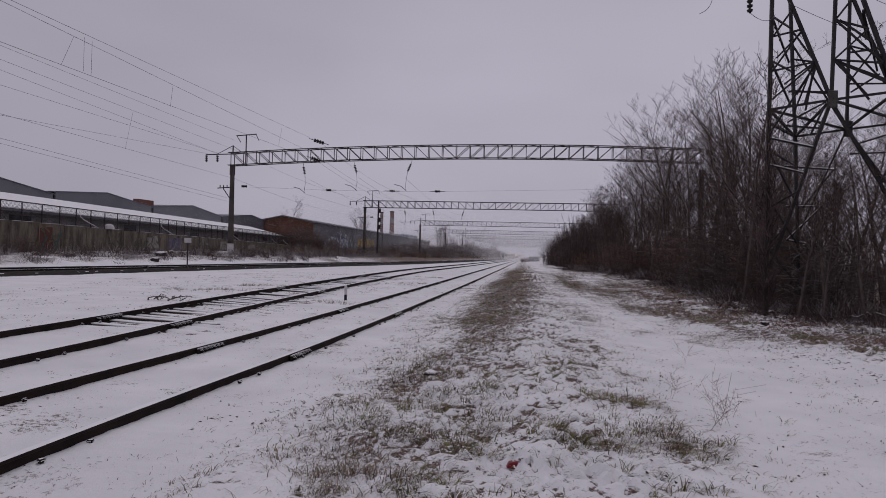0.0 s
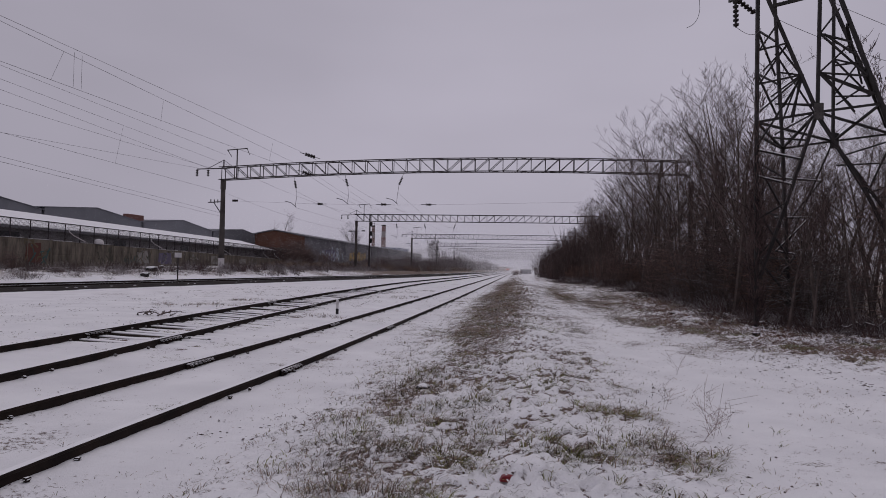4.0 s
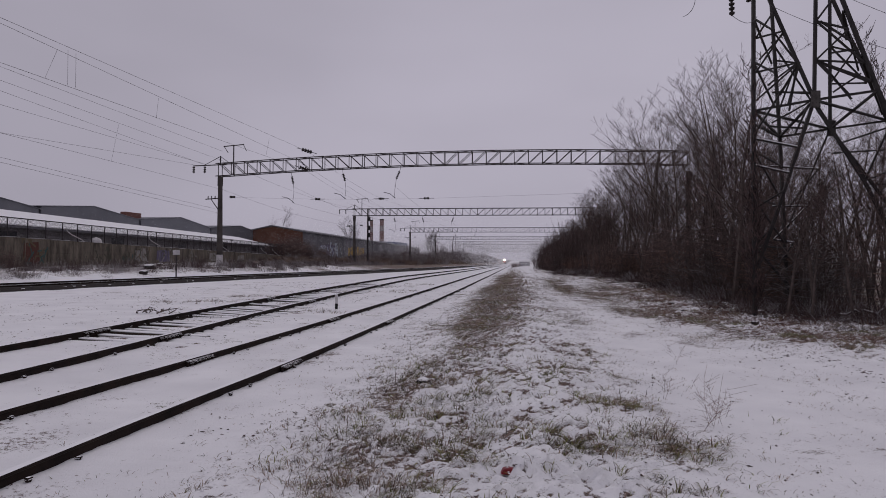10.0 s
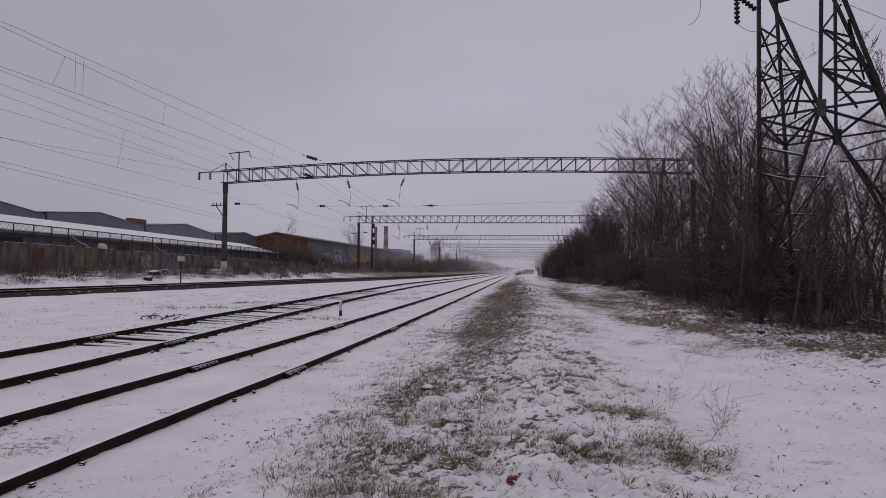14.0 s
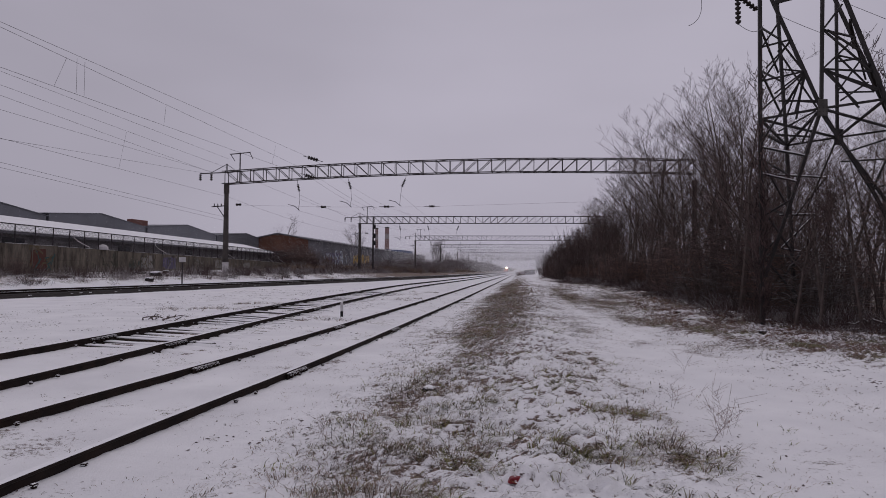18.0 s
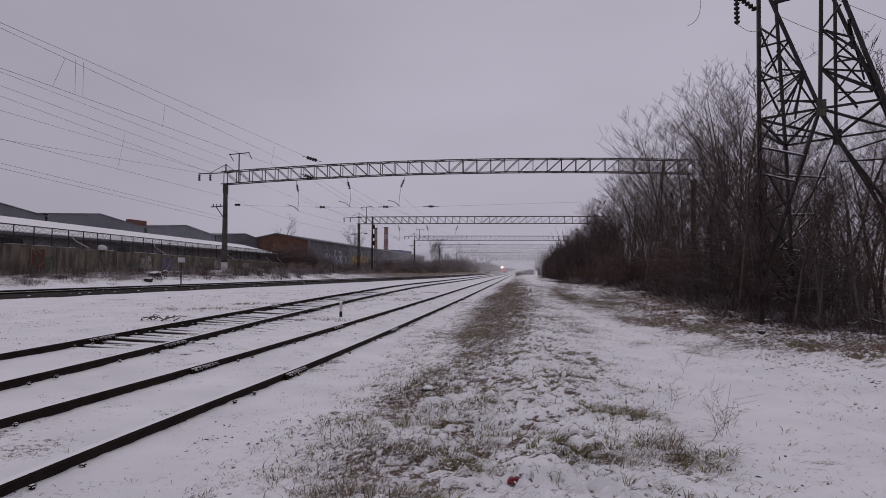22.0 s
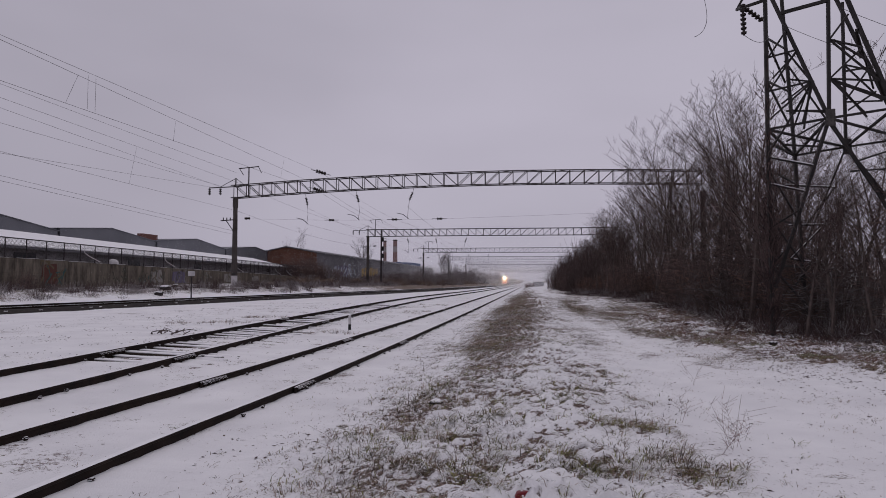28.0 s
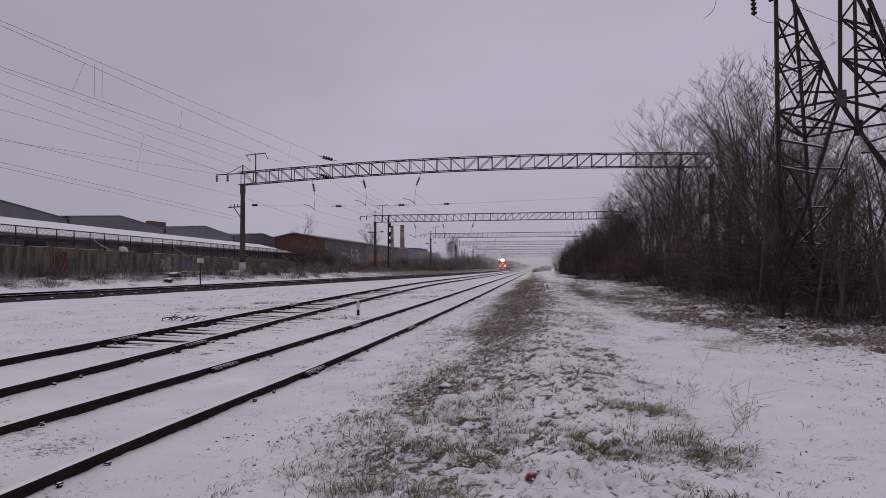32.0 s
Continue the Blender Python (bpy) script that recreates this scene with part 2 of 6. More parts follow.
LOCORED = surface("red_locomotive_paint", (0.55, 0.045, 0.03), (0.72, 0.09, 0.06), 0.45, 1.5, 20, 0.05)
LOCOGREEN = surface("dark_green_wagon_paint", (0.020, 0.035, 0.030), (0.055, 0.075, 0.065), 0.6, 1, 20, 0.05)
LOCOBLACK = surface("sooty_undergear", (0.012, 0.012, 0.012), (0.05, 0.046, 0.044), 0.8, 4, 30, 0.2)
YELLOW = surface("yellow_paint", (0.42, 0.28, 0.04), (0.62, 0.45, 0.10), 0.7, 2, 20, 0.05)
# cab glass; its dark tone also serves the shed's painted shadow bands
GLASSANDSHADE = surface("cab_glass_and_shade_band", (0.012, 0.014, 0.018), (0.03, 0.034, 0.04), 0.08, 1, 10, 0.0)
LAMP = glow("headlamp_glass", (1.0, 0.70, 0.42), 900.0)
LAMPSMALL = glow("buffer_lamp_glass", (1.0, 0.55, 0.42), 2.0)
FLAKE = bpy.data.materials.new("snowflake")
FLAKE.use_nodes = True
fn, fl = FLAKE.node_tree.nodes, FLAKE.node_tree.links
fn.clear()
flake_mix, flake_front, flake_back = fn.new("ShaderNodeMixShader"), fn.new("ShaderNodeBsdfDiffuse"), fn.new("ShaderNodeBsdfTranslucent")
for node in (flake_front, flake_back):
    node.inputs["Color"].default_value = (0.97, 0.97, 0.98, 1)
fl.new(flake_front.outputs[0], flake_mix.inputs[1])
fl.new(flake_back.outputs[0], flake_mix.inputs[2])
fl.new(flake_mix.outputs[0], fn.new("ShaderNodeOutputMaterial").inputs["Surface"])
REDBIT = surface("red_plastic", (0.12, 0.010, 0.014), (0.26, 0.02, 0.03), 0.4, 8, 60, 0.1)
BLACKPAINT = surface("black_paint", (0.01, 0.01, 0.01), (0.03, 0.03, 0.03), 0.6, 8, 60, 0.1)
PAINTS = [surface(f"spray_paint_{k}", tuple(0.7 * c for c in col), col, 0.8, 2, 15, 0.05) for k, col in
          (("rust", (0.11, 0.045, 0.035)), ("teal", (0.055, 0.10, 0.095)), ("pale", (0.27, 0.255, 0.24)), ("violet", (0.13, 0.11, 0.175)),
           ("blue", (0.50, 0.57, 0.64)), ("amber", (0.52, 0.34, 0.09)), ("ochre", (0.13, 0.10, 0.06)), ("moss", (0.075, 0.075, 0.055)))]
RUST, TEAL, PALE, VIOLET, BLUE, AMBER, OCHRE, MOSS = PAINTS
BLUEROOF = surface("blue_sheet_roof", (0.04, 0.075, 0.19), (0.08, 0.13, 0.28), 0.7, 0.4, 8, 0.05)


# ---- mesh helpers ----
def part(name, bm, material, parent=None, label=""):
    """One mesh object from a bmesh, under its thing or part."""
    me = bpy.data.meshes.new(name)
    bm.to_mesh(me)
    bm.free()
    for one in (material if isinstance(material, (list, tuple)) else [material]):
        me.materials.append(one)
    ob = new(name, me)
    ob.parent = parent
    return tagged(ob, label) if label else ob


def piece(name, me, parent, m):
    """A further object on a mesh that is already there."""
    ob = new(name, me)
    ob.parent = parent
    ob.matrix_basis = m
    return ob


def box(bm, centre, size, turn=None, mat=0, bevel=0.0):
    m = Matrix.Translation(centre) @ (turn or Matrix()) @ Matrix.Diagonal((*size, 1))
    got = bmesh.ops.create_cube(bm, size=1.0, matrix=m)["verts"]
    faces = {f for v in got for f in v.link_faces}
    for f in faces:
        f.material_index = mat
    if bevel:
        bmesh.ops.bevel(bm, geom=list({e for v in got for e in v.link_edges}), offset=bevel, segments=1, affect="EDGES")
    return got


def rod(bm, a, b, r, r2=None, n=4, mat=0, caps=True):
    """A straight bar from a to b with n sides."""
    a, b = Vector(a), Vector(b)
    r2 = r if r2 is None else r2
    turn = (b - a).to_track_quat("Z", "Y").to_matrix()
    rings = []
    for p, q in ((a, r), (b, r2)):
        rings.append([bm.verts.new(p + turn @ Vector((q * math.cos(2 * math.pi * (i + 0.5) / n), q * math.sin(2 * math.pi * (i + 0.5) / n), 0))) for i in range(n)])
    for i in range(n):
        bm.faces.new((rings[0][i], rings[0][(i + 1) % n], rings[1][(i + 1) % n], rings[1][i])).material_index = mat
    if caps:
        bm.faces.new(rings[0][::-1]).material_index = mat
        bm.faces.new(rings[1]).material_index = mat


def lathe(bm, base, rings, n=12, mat=0, axis=None):
    """Stacked rings (height, radius) round an axis."""
    turn = Vector(axis or (0, 0, 1)).to_track_quat("Z", "Y").to_matrix()
    base = Vector(base)
    loops = [[bm.verts.new(base + turn @ Vector((r * math.cos(2 * math.pi * i / n), r * math.sin(2 * math.pi * i / n), h))) for i in range(n)] for h, r in rings]
    for lo, hi in zip(loops, loops[1:]):
        for i in range(n):
            bm.faces.new((lo[i], lo[(i + 1) % n], hi[(i + 1) % n], hi[i])).material_index = mat
    bm.faces.new(loops[0][::-1]).material_index = mat
    bm.faces.new(loops[-1]).material_index = mat


def sweep(bm, points, r, n=4):
    """A thin tube along points."""
    points = [Vector(p) for p in points]
    loops = []
    for k, p in enumerate(points):
        way = (points[min(k + 1, len(points) - 1)] - points[max(k - 1, 0)])
        turn = way.to_track_quat("Z", "Y").to_matrix()
        rr = r if isinstance(r, (int, float)) else r[k]
        loops.append([bm.verts.new(p + turn @ Vector((rr * math.cos(2 * math.pi * (i + 0.5) / n), rr * math.sin(2 * math.pi * (i + 0.5) / n), 0))) for i in range(n)])
    for lo, hi in zip(loops, loops[1:]):
        for i in range(n):
            bm.faces.new((lo[i], lo[(i + 1) % n], hi[(i + 1) % n], hi[i]))
    bm.faces.new(loops[0][::-1])
    bm.faces.new(loops[-1])


def prism(bm, outline, depth, mat=0):
    """An outline of points, pushed by the vector depth."""
    lo = [bm.verts.new(Vector(p)) for p in outline]
    hi = [bm.verts.new(Vector(p) + Vector(depth)) for p in outline]
    k = len(lo)
    faces = [bm.faces.new(lo[::-1]), bm.faces.new(hi)] + [bm.faces.new((lo[i], lo[(i + 1) % k], hi[(i + 1) % k], hi[i])) for i in range(k)]
    for f in faces:
        f.material_index = mat
    bmesh.ops.recalc_face_normals(bm, faces=faces)
    return faces


def thing(name, where, label, category, group="", kind="", turn=0.0):
    ob = new(name)
    ob.empty_display_size = 0.3
    ob.matrix_basis = pose(*where, 0, 0, turn)
    return tagged(ob, label, category, group, kind)


def mesh_object(name, verts, faces, materials, attr=None):
    me = bpy.data.meshes.new(name)
    me.from_pydata(verts, [], faces)
    for one in materials:
        me.materials.append(one)
    if attr is not None:
        me.attributes.new("bare", "FLOAT", "POINT").data.foreach_set("value", attr)
    me.update()
    return new(name, me)


# ---- the plan: three tracks that run away from the camera, along +y ----
def track_line(knots):
    ys, xs = zip(*knots)
    @functools.lru_cache(maxsize=None)
    def line(y):
        # smoothed a little, so that the rails bend and do not break
        return float(np.mean([np.interp(y + d * max(1.0, 0.06 * abs(y)), ys, xs) for d in (-1.5, -0.75, 0, 0.75, 1.5)]))
    return line


C1 = track_line([(-40, -5.6), (6, -4.76), (10, -4.50), (15, -4.34), (20, -4.24), (30, -4.03), (50, -3.72), (70, -3.5), (90, -3.4), (140, -3.4), (200, -3.5), (3000, -3.5)])
C2 = track_line([(-40, -6.9), (0, -7.35), (9, -7.62), (12, -7.78), (18, -8.16), (23, -8.38), (30, -8.66), (40, -8.9), (48, -8.95), (56, -8.8), (66, -8.35), (80, -7.85), (100, -7.5), (140, -7.4), (3000, -7.4)])
C3 = track_line([(-40, -33.5), (10, -26.6), (26, -23.4), (33, -22.2), (42, -20.6), (50, -19.1), (60, -17.4), (67, -16.4), (78, -15.0), (92, -13.9), (110, -13.2), (140, -13.0), (3000, -13.0)])
TOP = {"R1": -0.10, "L1": -0.06, "R2": 0.05, "L2": 0.13, "R3": 0.33, "L3": 0.36}


def fall(y):
    """The line runs gently downhill in the distance."""
    return float(np.interp(y, [55, 75, 100, 137, 190, 250, 325, 450, 575, 700, 825, 1100, 3000], [0, 0.05, 0.16, 0.4, 0.75, 1.2, 1.8, 2.45, 3.05, 3.65, 4.25, 5.3, 6.0]))


@functools.lru_cache(maxsize=None)
def ground_knots(y):
    c1, c2, c3 = C1(y), C2(y), C3(y)
    xs = [-3000, -52, -38, c3 - 7.5, c3 - 4.4, c3 - 2.2, min(c3 + 1.7, c2 - 3.3), min(c3 + 4.5, c2 - 2.6), c2 - 2.4, c2 - 0.76, c2, c2 + 0.76, 0.5 * (c1 + c2), c1 - 0.76, c1, c1 + 0.76, c1 + 1.9, c1 + 3.0, 0.3, 1.4, 2.4, 4.2, 6.8, 10, 40, 3000]
    dip = 0.035 if 11.4 < y < 40 else 0.0
    zs = [1.6, 1.5, 1.0, 0.85, 0.72, 0.24, 0.04, 0.04, 0.02, 0.0 - dip, -0.01 - dip, -0.075, -0.13, -0.18, -0.19, -0.22, -0.22, -0.10, 0.03, 0.0, -0.07, -0.06, 0.10, 0.22, 0.3, 0.3]
    share = [0, 0, 0.4, 0.8, 0.9] + [1.0] * 21
    return xs, [z - fall(y) * w for z, w in zip(zs, share)]


def ground_z(x, y):
    xs, zs = ground_knots(y)
    i = sum(1 for v in xs if v <= x)
    i = min(max(i, 1), len(xs) - 1)
    u = (x - xs[i - 1]) / (xs[i] - xs[i - 1])
    return zs[i - 1] + (zs[i] - zs[i - 1]) * min(1.0, max(0.0, u))


def wood_edge(y):
    return float(np.interp(y, [10, 14, 17, 20, 35, 50, 60, 72, 100, 160, 300, 900], [9.5, 8.6, 7.6, 6.9, 7.9, 8.2, 7.0, 5.8, 5.2, 7.0, 12.5, 38.0]))


def lumps(x, y):
    """Rounded lumps parted by creases: 0 in a crease, about 0.5 on a lump."""
    v = Vector((x * 6.4, y * 5.6, 0))
    v += 0.9 * noise.noise_vector(v * 0.6) + 0.35 * noise.noise_vector(v * 1.9)
    return abs(noise.noise(v + Vector((7, 3, 1)))) + 0.45 * abs(noise.noise(v * 2.3 + Vector((1, 9, 4))))


def rough_zone(x, y):
    """1 on the grassy berm and along the wood, 0 on the smooth snow of the tracks and the path."""
    berm = math.exp(-((x + 0.15) / 1.55) ** 4)
    side = max(0.0, min(1.0, (x - wood_edge(y) + 4.4 - 0.02 * min(y, 50)) / 1.6))
    slope = 0.55 * math.exp(-((x + 2.15) / 0.5) ** 2) if y < 18 else 0.0
    return max(berm, 0.95 * side, slope)


def snow_relief(x, y):
    """Small unevenness of the snow and of the tufts under it."""
    zone = rough_zone(x, y)
    v = Vector((x * 2.3, y * 2.3, 0))
    z = 0.02 * noise.noise(v * 0.35) + 0.008 * noise.noise(v * 3.1) + 0.010 * noise.noise(v * 1.4)
    z += zone * (0.06 * noise.noise(v) + 0.13 * (0.8 + 0.8 * noise.noise(v * 0.5 + Vector((5, 5, 5)))) * (lumps(x, y) - 0.3)) if zone > 0.01 else 0.0
    # two shallow wheel tracks along the path
    z -= 0.03 * (math.exp(-((x - 2.35 - 0.006 * y) / 0.22) ** 2) + math.exp(-((x - 3.75 - 0.006 * y) / 0.22) ** 2))
    return z


TUSSOCKS = [(0.92, 7.2), (1.25, 7.1), (1.38, 5.6), (0.75, 5.5), (-0.45, 5.2), (-1.05, 5.6), (-0.75, 6.6)]


# where dead grass stands thick: centre, half widths, how much
SWARD = [(-1.45, 7.2, 0.55, 1.6, 0.18), (-1.3, 9.4, 0.5, 1.5, 0.18), (-1.3, 5.3, 0.42, 1.0, 0.24), (-0.8, 4.7, 0.5, 0.6, 0.06), (-0.45, 5.9, 0.4, 0.6, 0.06), (0.45, 5.6, 0.3, 0.3, 0.12), (-0.75, 11.6, 0.7, 1.6, 0.28),
         (-0.95, 16.0, 1.0, 3.2, 0.32), (-0.75, 24.0, 1.25, 6.0, 0.34), (-0.7, 36.0, 1.5, 9.0, 0.36), (-0.8, 60.0, 1.8, 18.0, 0.34), (1.2, 5.8, 0.45, 0.6, 0.2),
         (3.6, 30.0, 1.1, 6.5, 0.38), (2.6, 40.0, 0.8, 8.0, 0.30), (4.0, 20.8, 0.9, 2.6, 0.22), (4.9, 36.0, 1.5, 6.0, 0.26), (3.2, 52.0, 1.4, 9.0, 0.30), (1.6, 17.0, 0.35, 3.0, 0.2),
         (4.2, 14.0, 1.0, 1.2, 0.12), (6.2, 13.2, 1.2, 1.4, 0.16), (5.2, 17.5, 0.9, 1.6, 0.18)]


def open_snow(x, y):
    """1 in a gap of smooth snow on the berm, falling off round it."""
    return math.exp(-((x + 0.02) / 0.5) ** 2 - ((y - 4.5) / 0.55) ** 2) + 0.7 * math.exp(-((x - 0.9) / 0.35) ** 2 - ((y - 6.5) / 0.4) ** 2)


def crib(x, y):
    """1 in the gaps between the sleepers of the second track, where the snow has sunk."""
    dx = x - C2(y)
    if not 11.2 < y < 42 or abs(dx) > 1.5:
        return 0.0
    u = ((y - 2.0) / 0.545 + 0.5) % 1.0
    return max(0.0, 1.0 - abs(u - 0.02) / 0.3) if u < 0.5 else max(0.0, 1.0 - abs(u - 1.02) / 0.3)


def bare_ground(x, y):
    """How much soil and dead grass shows through the snow, 0 to 1: most in the creases between the lumps, where it also
    paints in their shade.
    """
    zone = rough_zone(x, y)
    crease = max(0.0, 1.0 - 3.0 * lumps(x, y)) * max(0.0, min(1.0, 0.85 + 2.0 * noise.noise(Vector((x * 1.5, y * 1.2, 40))))) if zone > 0.02 else 0.0
    b = zone * (0.19 + 0.9 * crease)
    b += min(0.2, max(0.0, 0.02 * (y - 9))) * math.exp(-((x + 0.8) / 1.0) ** 2)
    wander = 1.0 + 0.7 * noise.noise(Vector((x * 1.1, y * 0.7, 17)))
    for sx, sy, rx, ry, much in SWARD:
        q = ((x - sx) / rx) ** 2 + ((y - sy) / ry) ** 2
        if q < 5:
            b += much * wander * math.exp(-q)
    b -= 0.3 * open_snow(x, y)
    deep = x - wood_edge(y)
    b += 0.13 * max(0.0, min(1.0, (deep + 2.6) / 2.0)) + (0.34 if deep > 0.6 else 0.0)
    if 1.2 < x < wood_edge(y):
        b += 0.10 + 0.32 * max(0.0, noise.noise(Vector((x * 1.3, y * 0.9, 70))) + 0.1)
    elif x < C1(y) + 1.6:
        b += 0.10 + 0.36 * max(0.0, noise.noise(Vector((x * 1.6, y * 1.0, 71))))
        b += 0.75 * crib(x, y) * max(0.0, min(1.0, 0.55 + 1.6 * noise.noise(Vector((x * 1.4, y * 0.5, 72)))))
        off = abs(abs(x - C1(y)) - 0.95)
        if off < 0.3 and y < 40:
            b += 0.45 * (1 - off / 0.3) * max(0.0, noise.noise(Vector((x * 0.8, y * 0.8, 73))))
    for tx, ty in TUSSOCKS:
        if abs(x - tx) < 0.4 and abs(y - ty) < 0.4:
            b += 0.7 * math.exp(-((x - tx) ** 2 + (y - ty) ** 2) / 0.007)
    if x < C3(y) - (3.4 if y < 60 else 2.3):
        b = 0.46 if y < 70 else min(1.0, 0.46 + 0.02 * (y - 70))
    b += 0.26 * noise.noise(Vector((x * 0.55, y * 0.4, 4)))
    return max(0.0, min(1.0, b))


# ---- ground: one sheet to the horizon ----
def build_ground():
    xs = sorted(set([round(v, 3) for v in np.concatenate([
        -np.geomspace(40, 3000, 22), np.arange(-40, -10, 0.8), np.arange(-10, -2.6, 0.19), np.arange(-2.6, 2.4, 0.042), np.arange(2.4, 8.6, 0.075), np.arange(8.6, 10, 0.13),
        np.arange(10, 40, 1.2), np.geomspace(40, 3000, 22)])]))
    ys = [-3000, -1000, -300, -100, -40, -20, -12, -8] + [round(-6 + 0.4 * k, 2) for k in range(20)]
    y = 1.8
    while y < 3500:
        ys.append(y)
        y += max(0.042, 0.0068 * y) if y < 36 else 0.045 * y
    verts, bare = [], []
    for y in ys:
        for x in xs:
            near = max(0.0, 1.0 - max(0.0, y - 40) / 60)
            verts.append((x, y, ground_z(x, y) - 0.045 * crib(x, y) + (snow_relief(x, y) * near if near and abs(x) < 45 else 0.0)))
            bare.append(bare_ground(x, y))
    k = len(xs)
    faces = [(j * k + i, j * k + i + 1, (j + 1) * k + i + 1, (j + 1) * k + i) for j in range(len(ys) - 1) for i in range(k - 1)]
    ob = mesh_object("ground", verts, faces, [GROUND], bare)
    for p in ob.data.polygons:
        p.use_smooth = True
    return tagged(ob, "thin fresh snow over rough grass and soil", "ground", kind="structure")


build_ground()


# ---- railway tracks ----
def rail_mesh(bm, line, side, top, y0, y1):
    """A rail: foot, thin web and head, with a lid of snow on the head."""
    ys = [y0]
    while ys[-1] < y1:
        ys.append(ys[-1] + max(1.0, 0.05 * abs(ys[-1])))
    shape = [(-0.075, -0.18), (0.075, -0.18), (0.075, -0.165), (0.012, -0.14), (0.012, -0.045), (0.037, -0.03), (0.037, -0.004), (0.03, 0.002), (-0.03, 0.002), (-0.037, -0.004), (-0.037, -0.03), (-0.012, -0.045), (-0.012, -0.14), (-0.075, -0.165)]
    loops = []
    for y in ys:
        x, z = line(y) + side * 0.7975, top - fall(y)
        loops.append([bm.verts.new((x + u, y, z + v)) for u, v in shape])
    k = len(shape)
    for lo, hi in zip(loops, loops[1:]):
        for i in range(k):
            bm.faces.new((lo[i], lo[(i + 1) % k], hi[(i + 1) % k], hi[i])).material_index = 1 if i in (6, 7, 8) else 0
    bm.faces.new(loops[0])
    bm.faces.new(loops[-1][::-1])
    bmesh.ops.recalc_face_normals(bm, faces=bm.faces)


def sleeper_mesh(name):
    bm = bmesh.new()
    box(bm, (0, 0, -0.075), (2.6, 0.23, 0.15), bevel=0.012)
    for v in box(bm, (0, 0, 0.012), (2.56, 0.19, 0.03), mat=1, bevel=0.012):
        pass
    for f in bm.faces:
        if f.calc_center_median().z > 0.0:
            f.material_index = 1
    me = bpy.data.meshes.new(name)
    bm.to_mesh(me)
    bm.free()
    me.materials.append(SLEEPER)
    me.materials.append(SNOW)
    return me


def fastener_mesh():
    bm = bmesh.new()
    box(bm, (0, 0, 0.0), (0.045, 0.035, 0.024), bevel=0.008)
    box(bm, (0, 0, 0.016), (0.06, 0.05, 0.026), mat=1, bevel=0.01)
    me = bpy.data.meshes.new("rail_clip")
    bm.to_mesh(me)
    bm.free()
    me.materials.append(RAIL)
    me.materials.append(SNOW)
    return me


def fishplate(bm, x, y, z, side):
    """A joint bar on the web with its bolts, snow lying on them."""
    box(bm, (x + side * 0.03, y, z - 0.085), (0.03, 0.86, 0.085), bevel=0.006)
    for k in range(6):
        lathe(bm, (x + side * 0.045, y - 0.35 + 0.14 * k, z - 0.085), [(0, 0.022), (0.045, 0.022), (0.05, 0.012)], 6, axis=(side, 0, 0))
        box(bm, (x + side * 0.075, y - 0.35 + 0.14 * k, z - 0.058), (0.055, 0.06, 0.026), mat=1, bevel=0.01)
    box(bm, (x + side * 0.035, y, z - 0.034), (0.05, 0.84, 0.018), mat=1, bevel=0.006)


SLEEPER_ME, CLIP_ME = sleeper_mesh("sleeper"), fastener_mesh()


def build_track(name, label, line, right, left, joints, y0=-6.0, sleepers=(0, 40), lift=0.0):
    track = thing(name, (0, 0, 0), label, "railway track", kind="structure")
    for side, top in ((1, right), (-1, left)):
        bm = bmesh.new()
        rail_mesh(bm, line, side, top, y0, 1500)
        part("rail", bm, [RAIL, SNOW], track, "rusty steel rail with snow on its head")
        for y in joints:
            bm = bmesh.new()
            for face in (-1, 1):
                fishplate(bm, line(y) + side * 0.7975, y, top, face)
            part("fishplate", bm, [RAIL, SNOW], track, "bolted rail joint dusted with snow")
    rng = random.Random(5)
    y = sleepers[0]
    tilt = math.degrees(math.atan2(left - right, 1.595))
    while y < sleepers[1]:
        yy = y + rng.uniform(-0.04, 0.04)
        turn = math.degrees(math.atan2(line(yy + 0.5) - line(yy - 0.5), 1.0))
        mid = 0.5 * (right + left) - fall(yy)
        piece("sleeper", SLEEPER_ME, track, pose(line(yy), yy, mid - 0.145 + lift + rng.uniform(-0.06, 0.02) - (0.03 if yy < 11.4 else 0.0), 0, tilt, -turn + rng.uniform(-2.5, 2.5)))
        for side, top in ((1, right), (-1, left)):
            for out in (-1, 1):
                if rng.random() < 0.42:
                    piece("rail_clip", CLIP_ME, track, pose(line(yy) + side * 0.7975 + out * rng.uniform(0.085, 0.12), yy, top - fall(yy) - 0.112 + rng.uniform(-0.01, 0.015), 0, 0, rng.uniform(0, 90)))
        y += 0.545
    return track


build_track("railway_track_1", "rusty railway track half buried in fresh snow", C1, TOP["R1"], TOP["L1"], (10.2, 17.4, 35.2), sleepers=(2.0, 40), lift=-0.012)
build_track("railway_track_2", "rusty railway track with snow-capped sleepers showing", C2, TOP["R2"], TOP["L2"], (12.2, 23.0, 37.0), sleepers=(2.0, 60), lift=0.008)
build_track("railway_track_3", "main line track on a low bank of dark ballast", C3, TOP["R3"], TOP["L3"], (36.0, 61.0), y0=-30, sleepers=(14, 70), lift=-0.03)


